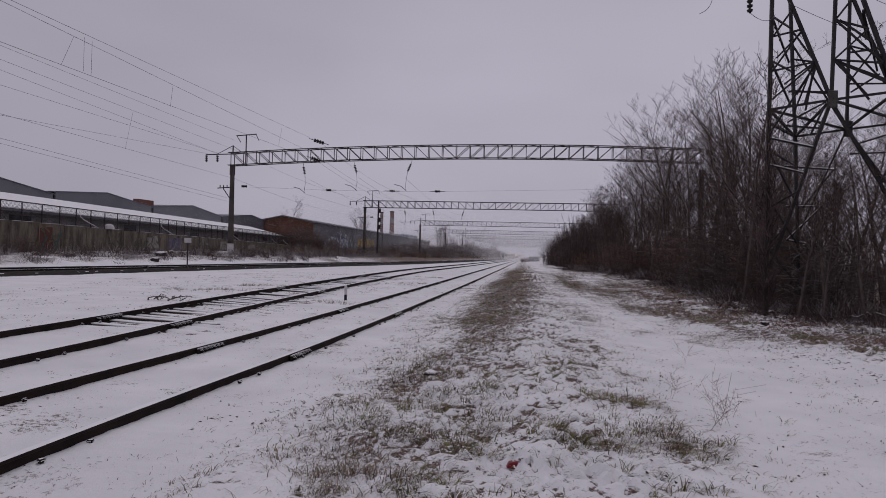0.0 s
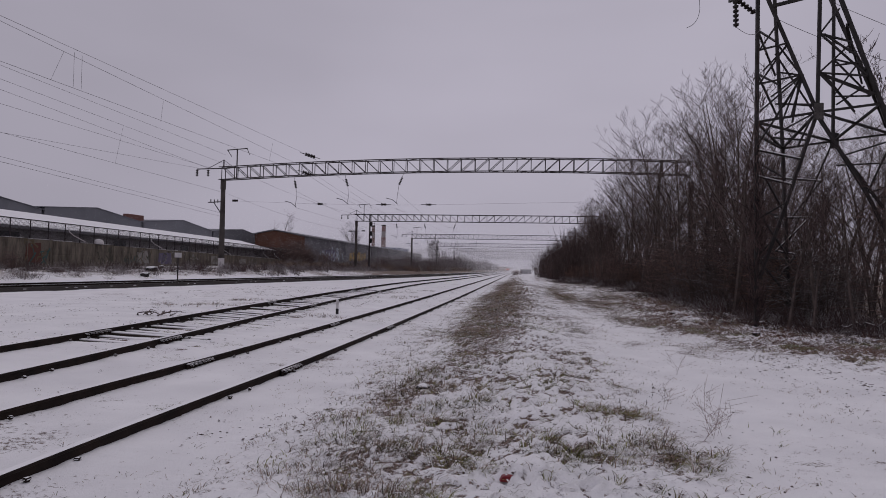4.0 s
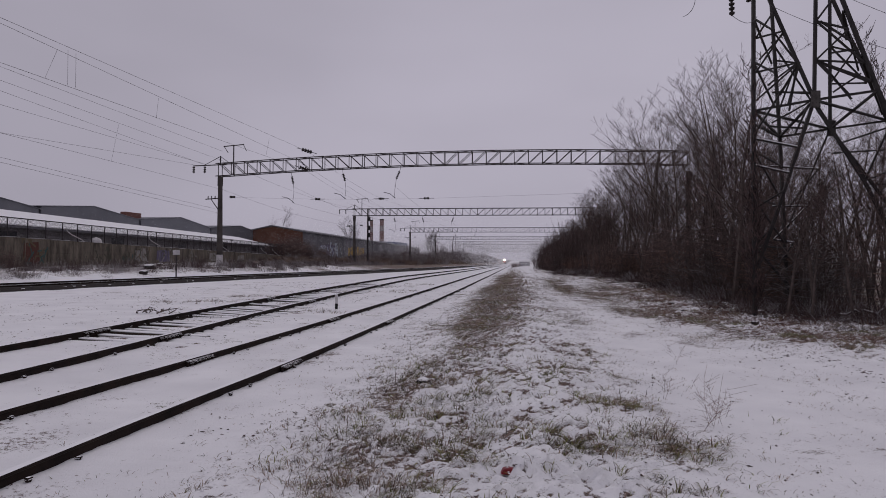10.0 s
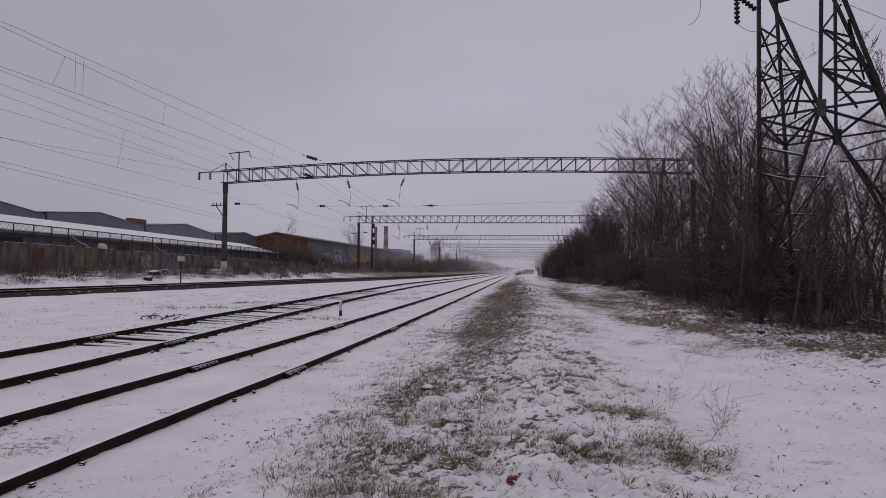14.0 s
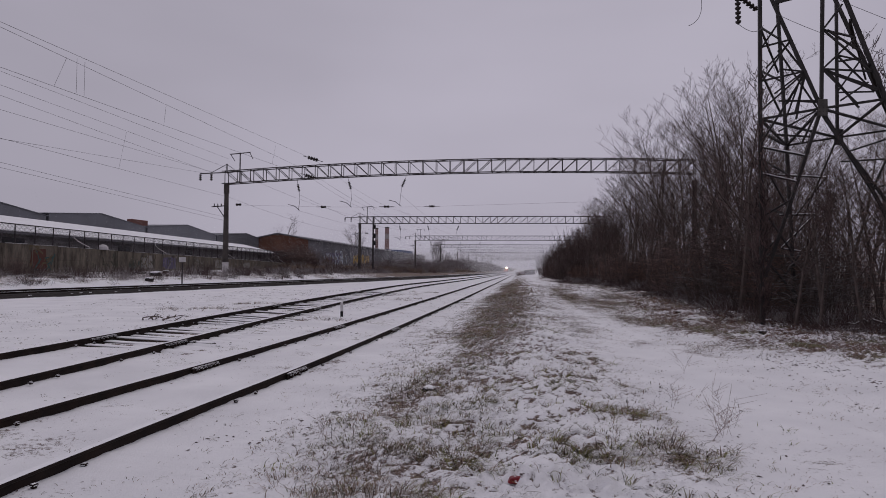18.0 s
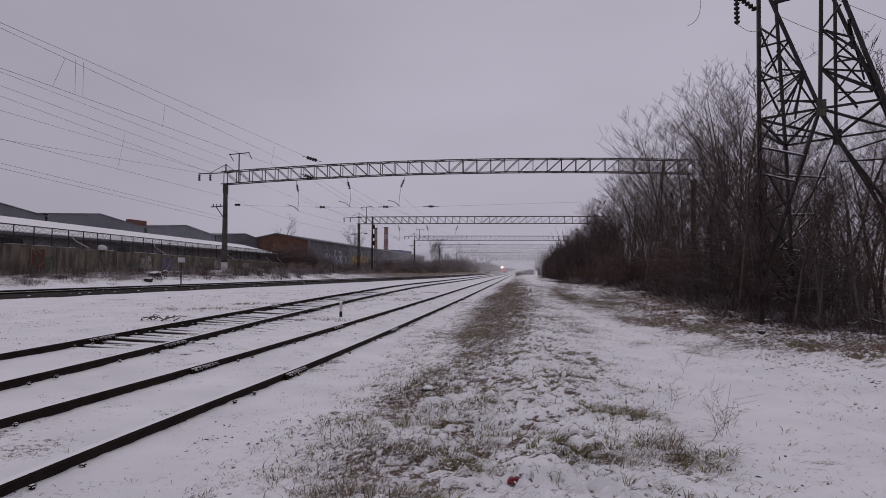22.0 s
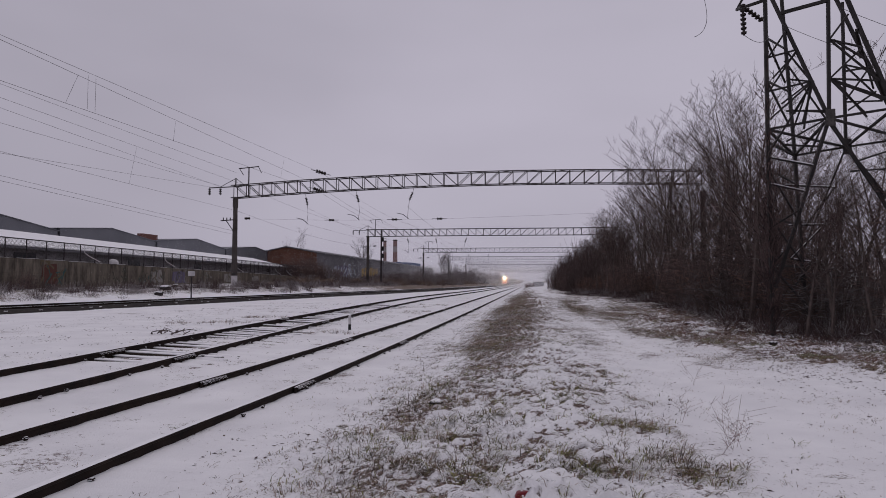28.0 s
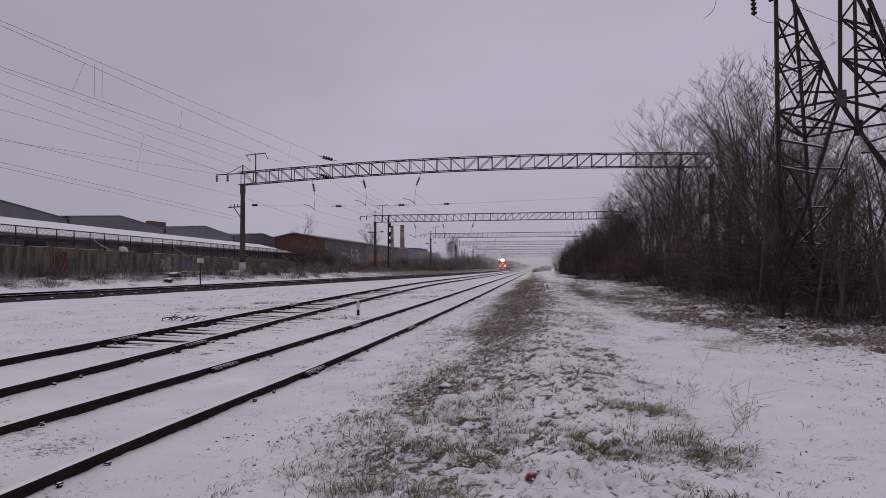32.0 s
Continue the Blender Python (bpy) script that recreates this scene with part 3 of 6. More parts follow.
def build_ballast():
    bm = bmesh.new()
    ys = [-30.0]
    while ys[-1] < 900:
        ys.append(ys[-1] + max(1.5, 0.06 * abs(ys[-1])))
    loops = []
    for y in ys:
        c = C3(y)
        loops.append([bm.verts.new((c + u, y, z - fall(y) + 0.02 * noise.noise(Vector((u * 3, y * 0.9, 2))))) for u, z in ((-2.6, 0.1), (-1.9, 0.24), (-0.6, 0.25), (0.6, 0.25), (1.2, 0.23), (1.5, 0.02))])
    for lo, hi in zip(loops, loops[1:]):
        for i in range(5):
            bm.faces.new((lo[i], lo[i + 1], hi[i + 1], hi[i]))
    tagged(part("ballast_bed", bm, BALLAST), "dark crushed stone ballast swept clear of snow", "ballast", kind="structure")


build_ballast()


# ---- lattice gantries over the tracks ----
def insulator(parent, a, b, discs, r=0.13, name="insulator", waist=0.45):
    """A string of discs from a to b."""
    a, b = Vector(a), Vector(b)
    way, length = (b - a).normalized(), (b - a).length
    bm = bmesh.new()
    rings = [(0, 0.02)]
    for k in range(discs):
        h = length * (k + 0.12) / discs
        rings += [(h, 0.03), (h + 0.02, r), (h + 0.55 * length / discs, r * 0.85), (h + 0.62 * length / discs, r * waist)]
    rings.append((length, 0.02))
    lathe(bm, a, rings, 10, axis=way)
    return part(name, bm, GLASSBROWN, parent, "dark glazed insulator string")


BAR_ME = {}


def bar_mesh(mat, size):
    key = (mat.name, size)
    if key not in BAR_ME:
        bm = bmesh.new()
        box(bm, (0, 0, 0.5), (size, size, 1.0))
        me = bpy.data.meshes.new("brace")
        bm.to_mesh(me)
        bm.free()
        me.materials.append(mat)
        BAR_ME[key] = me
    return BAR_ME[key]


def strut(name, parent, a, b, mat, size):
    """A straight lattice bar as an object of its own; alike bars share a mesh."""
    a, b = Vector(a), Vector(b)
    turn = (b - a).to_track_quat("Z", "Y")
    ob = new(name, bar_mesh(mat, size))
    ob.parent = parent
    ob.matrix_basis = Matrix.LocRotScale(a, turn, (1, 1, (b - a).length))
    return ob


def build_gantry(y, xl, xr, base, low, detail, arch=0.55, hangers=()):
    """A portal of two concrete poles and a long lattice beam, gently cambered; its own space starts at the left pole's foot."""
    g = thing("catenary_gantry", (xl, y, base), "steel lattice gantry on concrete poles spanning the railway tracks", "gantry", "gantries over the tracks")
    span, h, w = xr - xl, 1.18, 0.75
    z0 = low - base
    for x, foot in ((0.0, -0.6 - fall(y)), (span, -1.2 - fall(y))):
        bm = bmesh.new()
        lathe(bm, (x, 0, foot), [(0, 0.29), (z0 - foot - 0.9, 0.2), (z0 - foot - 0.9, 0.25), (z0 - foot, 0.25)], 14)
        pole = part("pole", bm, CONCRETE, g, "weathered grey concrete pole")
        if y > 60:
            continue
        bm = bmesh.new()
        lathe(bm, (x, 0, -0.5 * fall(y)), [(0, 0.30), (1.05, 0.285)], 14)
        part("painted_foot", bm, WHITEWASH, pole, "whitewashed pole foot")
    rise = lambda x: arch * (1 - (2 * x / span - 1) ** 2 + x / span)
    n = max(12, round(span / 1.25))
    step = span / n
    for yy in (-w / 2, w / 2):
        for dz in (0.0, h):
            bm = bmesh.new()
            sweep(bm, [(i * step - 0.3 * (i == 0), yy, z0 + dz + rise(i * step)) for i in range(n + 1)], 0.055)
            part("chord", bm, STEEL, g)
    if detail:
        for i in range(n + 1):
            x = i * step
            for yy in (-w / 2, w / 2):
                strut("post", g, (x, yy, z0 + rise(x)), (x, yy, z0 + h + rise(x)), STEEL, 0.055)
                if i < n:
                    up = 1 if 2 * i < n else 0
                    strut("diagonal", g, (x, yy, z0 + rise(x) + h * up), (x + step, yy, z0 + rise(x + step) + h * (1 - up)), STEEL, 0.05)
            if i < n and i % 2 == 0:
                strut("tie", g, (x, -w / 2, z0 + h + rise(x)), (x + step, w / 2, z0 + h + rise(x + step)), STEEL, 0.04)
                strut("tie", g, (x, -w / 2, z0 + rise(x)), (x + step, w / 2, z0 + rise(x + step)), STEEL, 0.04)
    else:
        bm = bmesh.new()
        for i in range(n + 1):
            x = i * step
            for yy in (-w / 2, w / 2):
                rod(bm, (x, yy, z0 + rise(x)), (x, yy, z0 + h + rise(x)), 0.045)
                if i < n:
                    up = 1 if 2 * i < n else 0
                    rod(bm, (x, yy, z0 + rise(x) + h * up), (x + step, yy, z0 + rise(x + step) + h * (1 - up)), 0.04)
        tagged(part("lattice", bm, STEEL, g), kind="stuff")
    # bracket on the field side with two insulators, peak and pull bars
    bm = bmesh.new()
    rod(bm, (-2.7, 0, z0 + h - 0.15), (0.6, 0, z0 + h - 0.05), 0.06)
    rod(bm, (0, 0, z0 + h), (0, 0, z0 + h + 0.75), 0.06)
    rod(bm, (0, 0, z0 + h + 0.72), (-1.6, 0, z0 + h - 0.1), 0.03)
    rod(bm, (0, 0, z0 + h + 0.72), (1.0, 0, z0 + h), 0.03)
    part("side_bracket", bm, STEEL, g)
    insulator(g, (-2.65, 0, z0 + h - 0.2), (-2.65, 0, z0 + h - 0.85), 3)
    insulator(g, (-1.55, 0, z0 + h - 0.2), (-1.55, 0, z0 + h - 0.85), 3)
    # tee post above the beam
    bm = bmesh.new()
    rod(bm, (1.3, 0, z0 + 0.1), (1.3, 0, z0 + h + 1.75), 0.06)
    rod(bm, (0.3, 0, z0 + h + 1.66), (2.3, 0, z0 + h + 1.82), 0.055)
    rod(bm, (0.35, 0, z0 + h + 1.66), (0.75, 0, z0 + h + 1.05), 0.035)
    rod(bm, (2.25, 0, z0 + h + 1.82), (2.55, 0, z0 + h + 1.2), 0.035)
    part("tee_post", bm, STEEL, g)
    # low bracket on the pole
    bm = bmesh.new()
    rod(bm, (-1.45, 0, 6.3), (0.1, 0, 6.4), 0.06)
    rod(bm, (-0.9, 0, 6.3), (-0.1, 0, 5.2), 0.045)
    for k in (-1.2, -0.85, -0.5):
        rod(bm, (k, 0, 6.3), (k, 0, 6.6), 0.045, n=6)
    part("low_bracket", bm, STEEL, g)
    insulator(g, (0.95, 0, 6.5), (1.5, 0, 6.5), 4, 0.125, waist=0.78)
    # hangers with their insulators over each track
    for x, dx, drop in hangers:
        zz = z0 + rise(x)
        insulator(g, (x, 0, zz - 0.45), (x + dx, 0, zz - 1.15), 5, 0.12)
        bm = bmesh.new()
        rod(bm, (x - 0.4 * dx, 0, zz), (x, 0, zz - 0.45), 0.02)
        sweep(bm, [(x + dx, 0, zz - 1.15), (x + 1.4 * dx, 0, zz - 2.0), (x + 1.3 * dx - 0.1, 0, zz - drop)], 0.018)
        sweep(bm, [(x + 1.3 * dx - 1.1, 0, zz - drop + 0.55), (x + 1.3 * dx - 0.5, 0, zz - drop + 0.4), (x + 1.3 * dx, 0, zz - drop)], 0.035)
        part("wire_hanger", bm, STEEL, g)
    return g


GANTRIES = [57.0, 107.0, 165.0, 218.0, 277.0, 335.0, 395.0, 455.0, 520.0, 590.0]
for k, gy in enumerate(GANTRIES):
    build_gantry(gy, -27.7 + 0.002 * (gy - 57), 15.0, 0.85, float(np.interp(gy, [57, 107, 165, 218, 277, 600], [9.3, 9.0, 8.6, 8.25, 8.1, 8.0])), k < 2, 0.55 if k == 0 else 0.02,
                 ((7.0, 0.15, 2.9), (11.9, 0.2, 2.8), (17.2, -0.3, 2.9)) if k < 4 else ())


def tension_insulator(name, a, b, discs, r=0.18):
    a, b = Vector(a), Vector(b)
    t = thing(name, a, "dark string insulator tied into an overhead wire", "insulator", "tension insulators")
    insulator(t, (0, 0, 0), b - a, discs, r, "disc_string", 0.78)
    bm = bmesh.new()
    way = (b - a).normalized()
    rod(bm, -0.45 * way, (0, 0, 0), 0.03)
    rod(bm, b - a, b - a + 0.45 * way, 0.03)
    part("clamp", bm, STEEL, t)


# ---- overhead wires, each hung between far supports ----
def wire(name, label, points, r=0.016, group="overhead wires"):
    bm = bmesh.new()
    sweep(bm, points, 0.62 * r, 3)
    return tagged(part(name, bm, WIRE), label, "wire", group)


def sagging(a, b, sag, n=14):
    a, b = Vector(a), Vector(b)
    return [a.lerp(b, k / n) - Vector((0, 0, 4 * sag * (k / n) * (1 - k / n))) for k in range(n + 1)]


# (x at the gantry, height there, height 36 m before it, thickness)
for x, z, z_near, y_near, r in ((-19.13, 11.53, 10.54, 21.2, 0.022), (-19.48, 10.35, 10.50, 21.6, 0.020), (-19.47, 9.84, 8.99, 21.6, 0.022),
                                (-27.53, 11.70, 11.84, 30.6, 0.012), (-27.51, 10.80, 11.10, 30.6, 0.024), (-29.08, 10.37, 11.05, 32.4, 0.020),
                                (-29.10, 10.45, 10.26, 32.4, 0.017), (-30.21, 10.42, 8.91, 33.7, 0.017), (-27.44, 8.06, 8.25, 30.6, 0.022),
                                (-27.96, 6.19, 7.06, 31.2, 0.012), (-27.95, 5.86, 6.78, 31.2, 0.012)):
    slope = (z_near - z) / (57 - y_near)
    wire("overhead_wire", "thin dark overhead wire strung along the railway", sagging((x, -20, z + slope * 77), (x, 57, z), 0.0))
    if x > -28 and r > 0.015:
        wire("overhead_wire", "thin dark overhead wire strung along the railway", sagging((x, 57, z), (0.75 * x - 4.2, 107, z - 0.9), 0.9))
for y in GANTRIES[:6]:
    for x in (-20.6, -15.4, -11.0):
        far = y + 54
        wire("contact_wire", "thin contact wire over a railway track", sagging((x, y, 6.75), (x + 0.6, far, 6.6), 0.12, 6), 0.014)
        wire("messenger_wire", "sagging messenger wire over a railway track", sagging((x, y, 8.3), (x + 0.6, far, 8.2), 0.9, 8), 0.014)
for a, b in (((-19.3, 24.7, 10.42), (-19.3, 24.0, 9.0)), ((-19.2, 25.2, 10.54), (-19.2, 25.2, 9.05)), ((-19.2, 25.7, 10.56), (-19.2, 25.7, 9.06)),
             ((-19.5, 32.7, 10.4), (-19.5, 32.5, 9.2)), ((-27.5, 41.2, 10.9), (-27.4, 40.3, 8.15)), ((-19.3, 48.0, 11.1), (-19.4, 47.6, 9.6))):
    wire("dropper_wire", "thin dropper between two overhead wires", [a, b], 0.011, "dropper wires")
tension_insulator("tension_insulator", (-19.5, 56.2, 11.62), (-18.7, 56.8, 11.42), 4)
tension_insulator("tension_insulator", (-19.7, 56.2, 9.98), (-18.9, 56.4, 9.72), 4)
for x, z in ((-18.6, 7.1), (-12.6, 7.1), (-8.4, 7.12)):
    tension_insulator("tension_insulator", (x + 0.15, 57, z), (x + 0.65, 57, z), 4, 0.125)
wire("cross_wire", "thin cross wire steadying the contact wires", [(-26.1, 57, 7.3), (-18.6, 57, 7.1), (-12.2, 57, 7.05), (-8, 57, 7.1), (14.8, 57, 7.7)], 0.011)


# ---- signal post, sign and marker beside the tracks ----
def build_signal():
    s = thing("signal_post", (-22.4, 95, 0.3), "tall dark railway signal mast with lamp heads and a ladder", "signal")
    bm = bmesh.new()
    lathe(bm, (0, 0, -0.3), [(0, 0.16), (9.3, 0.11)], 10)
    part("mast", bm, STEEL, s)
    for z in (7.4, 6.0, 4.9):
        bm = bmesh.new()
        box(bm, (0.26, -0.1, z), (0.34, 0.26, 0.7), bevel=0.08)
        head = part("lamp_head", bm, BLACKPAINT, s)
        bm = bmesh.new()
        for k in (-0.17, 0.17):
            lathe(bm, (0.26, -0.22, z + k), [(0, 0.12), (0.2, 0.13)], 10, axis=(0, -1, 0))
        part("hood", bm, BLACKPAINT, head)
    bm = bmesh.new()
    for x in (0.28, 0.68):
        rod(bm, (x, 0.3, -0.2), (x, 0.3, 7.8), 0.025)
    for k in range(24):
        rod(bm, (0.28, 0.3, 0.2 + k * 0.32), (0.68, 0.3, 0.2 + k * 0.32), 0.02)
    part("ladder", bm, STEEL, s)
    bm = bmesh.new()
    box(bm, (0, 0, 0.25), (0.9, 0.7, 1.0), bevel=0.05)
    part("relay_box", bm, BLACKPAINT, s)


build_signal()


def build_sign():
    s = thing("track_sign", (-21.0, 37.4, ground_z(-21.0, 37.4)), "small pale square sign on a thin dark post beside the track", "sign")
    bm = bmesh.new()
    rod(bm, (0, 0, -0.3), (0, 0, 1.75), 0.04, n=8)
    part("post", bm, STEEL, s)
    bm = bmesh.new()
    box(bm, (0.02, -0.05, 1.82), (0.46, 0.03, 0.3), bevel=0.008)
    part("plate", bm, WHITEWASH, s, "pale enamel plate")


build_sign()


def build_marker():
    m = thing("distance_marker", (-6.07, 21.2, ground_z(-6.07, 21.2)), "short white and black marker post between two tracks", "marker post")
    bm = bmesh.new()
    box(bm, (0, 0, 0.06), (0.085, 0.085, 0.26), bevel=0.012)
    part("black_foot", bm, BLACKPAINT, m)
    bm = bmesh.new()
    box(bm, (0, 0, 0.335), (0.083, 0.083, 0.29), bevel=0.012)
    part("white_top", bm, WHITEWASH, m)
    bm = bmesh.new()
    box(bm, (0, 0, 0.49), (0.075, 0.075, 0.03), bevel=0.012)
    part("snow_cap", bm, SNOW, m)


build_marker()


# ---- the concrete wall with its fence, and the shed behind it ----
WALL_A, WALL_B = Vector((-30.4, 19.0, 0)), Vector((-46.0, 127.0, 0))
ALONG = (WALL_B - WALL_A).normalized()
BACK = Vector((-ALONG.y, ALONG.x, 0))
WALL_LEN = (WALL_B - WALL_A).length
WALL_TURN = math.degrees(math.atan2(ALONG.y, ALONG.x))


def spot(s, back, z):
    p = WALL_A + ALONG * s + BACK * back
    return Vector((p.x, p.y, z))


def spray(name, parent, rng, where, size, colours, ground=None, axis=1, side=-1):
    """Graffiti as loose painted strokes, lying thinly on the wall; where: a function of (along, up); axis, side: the way out of the wall."""
    if ground:
        bm = bmesh.new()
        for _ in range(3):
            u, v, a, b = rng.uniform(0, 0.3) * size[0], rng.uniform(0, 0.2) * size[1], rng.uniform(0.5, 0.7) * size[0], rng.uniform(0.6, 0.8) * size[1]
            corners = [Vector(where(u, v)), Vector(where(u + a, v + rng.uniform(-0.1, 0.1))), Vector(where(u + a * rng.uniform(0.85, 1), v + b)), Vector(where(u + rng.uniform(0, 0.2), v + b * rng.uniform(0.9, 1)))]
            normal = (corners[1] - corners[0]).cross(corners[3] - corners[0]).normalized()
            prism(bm, corners, normal * 0.004 * (1 + _))
        tagged(part("painted_patch", bm, ground, parent, "faded painted patch on the wall"), kind="stuff")
    for colour in colours:
        bm = bmesh.new()
        for _ in range(rng.randint(5, 8)):
            u, v = rng.uniform(0, size[0]), rng.uniform(0.15, 0.85) * size[1]
            pts = []
            for k in range(5):
                pts.append(where(max(0, min(size[0], u)), max(0, min(size[1], v))))
                u, v = u + rng.uniform(-0.35, 0.35) * size[1], v + rng.uniform(-0.3, 0.3) * size[1]
            sweep(bm, pts, (0.085 if size[0] > 10 else 0.05) * size[1] * rng.uniform(0.6, 1.3), 4)
        level = where(0, 0)[axis]
        for v in bm.verts:
            v.co[axis] = level + side * 0.014 + 0.06 * (v.co[axis] - level)
        tagged(part(name, bm, colour, parent, "faded spray-painted strokes"), kind="stuff")


def build_wall():
    w = thing("concrete_wall", WALL_A, "long stained concrete panel wall with faded graffiti and a wire fence on top", "wall", kind="structure", turn=WALL_TURN)
    rng = random.Random(3)
    step = 3.0
    n = int(WALL_LEN / step)
    bm = bmesh.new()
    box(bm, (0, 0, 0), (step - 0.014, 0.16, 2.9), bevel=0.006)
    for k in range(3):
        box(bm, (0, -0.083, -0.95 + 0.93 * k), (step - 0.12, 0.02, 0.85), bevel=0.008)
    me = bpy.data.meshes.new("panel")
    bm.to_mesh(me)
    bm.free()
    me.materials.append(WALLCON)
    bm = bmesh.new()
    box(bm, (0, 0, 0), (0.12, 0.16, 2.9), bevel=0.02)
    post = bpy.data.meshes.new("pier")
    bm.to_mesh(post)
    bm.free()
    post.materials.append(WALLCON)
    top = lambda s: 2.92 - 0.0095 * max(0, s - 18)
    for k in range(n):
        s = (k + 0.5) * step
        piece("panel", me, w, pose(s, rng.uniform(-0.015, 0.015), top(s) - 1.45 + rng.uniform(-0.012, 0.012), rng.uniform(-0.4, 0.4), 0, 0))
        piece("pier", post, w, pose(k * step, -0.045, top(s) - 1.47, 0, 0, 0))
    bm = bmesh.new()
    for k in range(n):
        s = k * step + 0.1
        if rng.random() < 0.8:
            box(bm, (s + step * 0.45, 0, top(s) + 0.02), (step * rng.uniform(0.25, 0.95), 0.15, 0.018), bevel=0.006)
    part("snow_line", bm, SNOW, w, "snow lying along the wall's top")
    # fence on top
    rail_top = 4.25
    count = int(WALL_LEN / 2.12)
    for k in range(count):
        s = 0.4 + k * 2.12
        lean = rng.uniform(-0.03, 0.03)
        strut("fence_post", w, (s, 0.12, top(s) - 0.4), (s + lean, 0.12, rail_top), STEEL, 0.055)
    bm = bmesh.new()
    for k in range(count - 1):
        s = 0.4 + k * 2.12
        rod(bm, (s, 0.12, rail_top - 0.03), (s + 2.12, 0.12, rail_top - 0.03), 0.05)
        rod(bm, (s, 0.12, rail_top - 0.52), (s + 2.12, 0.12, rail_top - 0.52), 0.016)
    part("fence_rail", bm, STEEL, w)
    bm = bmesh.new()
    s = 0.4
    while s < WALL_LEN - 1:
        rod(bm, (s, 0.12, top(s)), (s + 0.55, 0.12, rail_top), 0.006, n=3, caps=False)
        rod(bm, (s + 0.55, 0.12, top(s)), (s, 0.12, rail_top), 0.006, n=3, caps=False)
        s += 0.13
    tagged(part("fence_mesh", bm, STEEL, w, "thin wire fence mesh"), kind="stuff")
    # graffiti by stretches of the wall
    face = lambda s0: (lambda u, v: (s0 + u, -0.105, 1.15 + v))
    for s0, size, cols, under in ((20.2, (3.4, 1.65), (TEAL, OCHRE), RUST), (28.8, (4.2, 1.3), (MOSS, MOSS), None), (35.0, (3.0, 1.1), (TEAL, MOSS), None), (37.4, (3.2, 1.5), (OCHRE, MOSS), PALE),
                           (42.2, (4.2, 1.5), (PALE, MOSS), VIOLET), (49.5, (4.5, 1.3), (MOSS, PALE), None), (58.0, (4.0, 1.2), (OCHRE, MOSS), PALE), (70.0, (5.0, 1.1), (MOSS,), PALE)):
        spray("graffiti", w, rng, face(s0), size, cols, under)
    # fluorescent arms and a round lid on the wall's edge
    for s, kind in ((26.0, "arm"), (40.5, "arm"), (30.5, "lid"), (63.0, "arm"), (84.0, "arm"), (92.0, "arm")):
        bm = bmesh.new()
        if kind == "arm":
            sweep(bm, [(s, -0.1, top(s) + 1.05), (s, -0.14, top(s) + 0.75), (s + 0.3, -0.3, top(s) + 0.5), (s + 1.15, -0.75, top(s) + 0.06)], 0.032, 6)
            part("lamp_arm", bm, WHITEWASH, w, "pale slanting bracket arm")
        else:
            lathe(bm, (s, -0.05, top(s) + 0.02), [(0, 0.42), (0.2, 0.4), (0.36, 0.28), (0.44, 0.05)], 16)
            part("round_cover", bm, WHITEWASH, w, "pale round cover")


build_wall()


def build_shed():
    s = thing("goods_shed", (0, 0, 0), "long low grey goods shed with a snow-covered roof", "shed")
    e0, e1 = 0.0, WALL_LEN - 2.0
    bm = bmesh.new()
    prism(bm, [spot(e0, 4.0, 0.8), spot(e1, 4.0, 0.8), spot(e1, 4.0, 4.0), spot(e0, 4.0, 4.0)], BACK * 0.3)
    part("front_wall", bm, DARKWALL, s)
    for e in (e0, e1 - 0.3):
        bm = bmesh.new()
        prism(bm, [spot(e, 4.3, 0.8), spot(e, 17.0, 0.8), spot(e, 17.0, 4.1), spot(e, 10.5, 5.55), spot(e, 4.3, 4.1)], ALONG * 0.3)
        part("end_wall", bm, DARKWALL, s)
    for lo, hi in (((3.1, 3.95), (10.5, 5.75)), ((17.6, 4.05), (10.5, 5.75))):
        bm = bmesh.new()
        prism(bm, [spot(e0 - 0.3, lo[0], lo[1]), spot(e0 - 0.3, hi[0], hi[1]), spot(e0 - 0.3, hi[0], hi[1] - 0.16), spot(e0 - 0.3, lo[0], lo[1] - 0.16)], ALONG * (e1 + 0.6))
        roof = part("roof", bm, SHEET, s)
        bm = bmesh.new()
        prism(bm, [spot(e0 - 0.25, lo[0], lo[1] + 0.004), spot(e0 - 0.25, hi[0], hi[1] + 0.004), spot(e0 - 0.25, hi[0], hi[1] + 0.12), spot(e0 - 0.25, lo[0], lo[1] + 0.1)], ALONG * (e1 + 0.5))
        part("roof_snow", bm, SNOW, roof, "even layer of snow on the roof")
    rng = random.Random(8)
    # dark strips put on the plain wall in place of its band shadows
    for k in range(5):
        a = 24 + k * 17.4
        bm = bmesh.new()
        prism(bm, [spot(a, 3.985, 2.9), spot(a + 2.6, 3.985, 2.9), spot(a + 2.6, 3.985, 3.55), spot(a, 3.985, 3.55)], BACK * 0.05)
        part("shade_band", bm, GLASSANDSHADE, s)


build_shed()


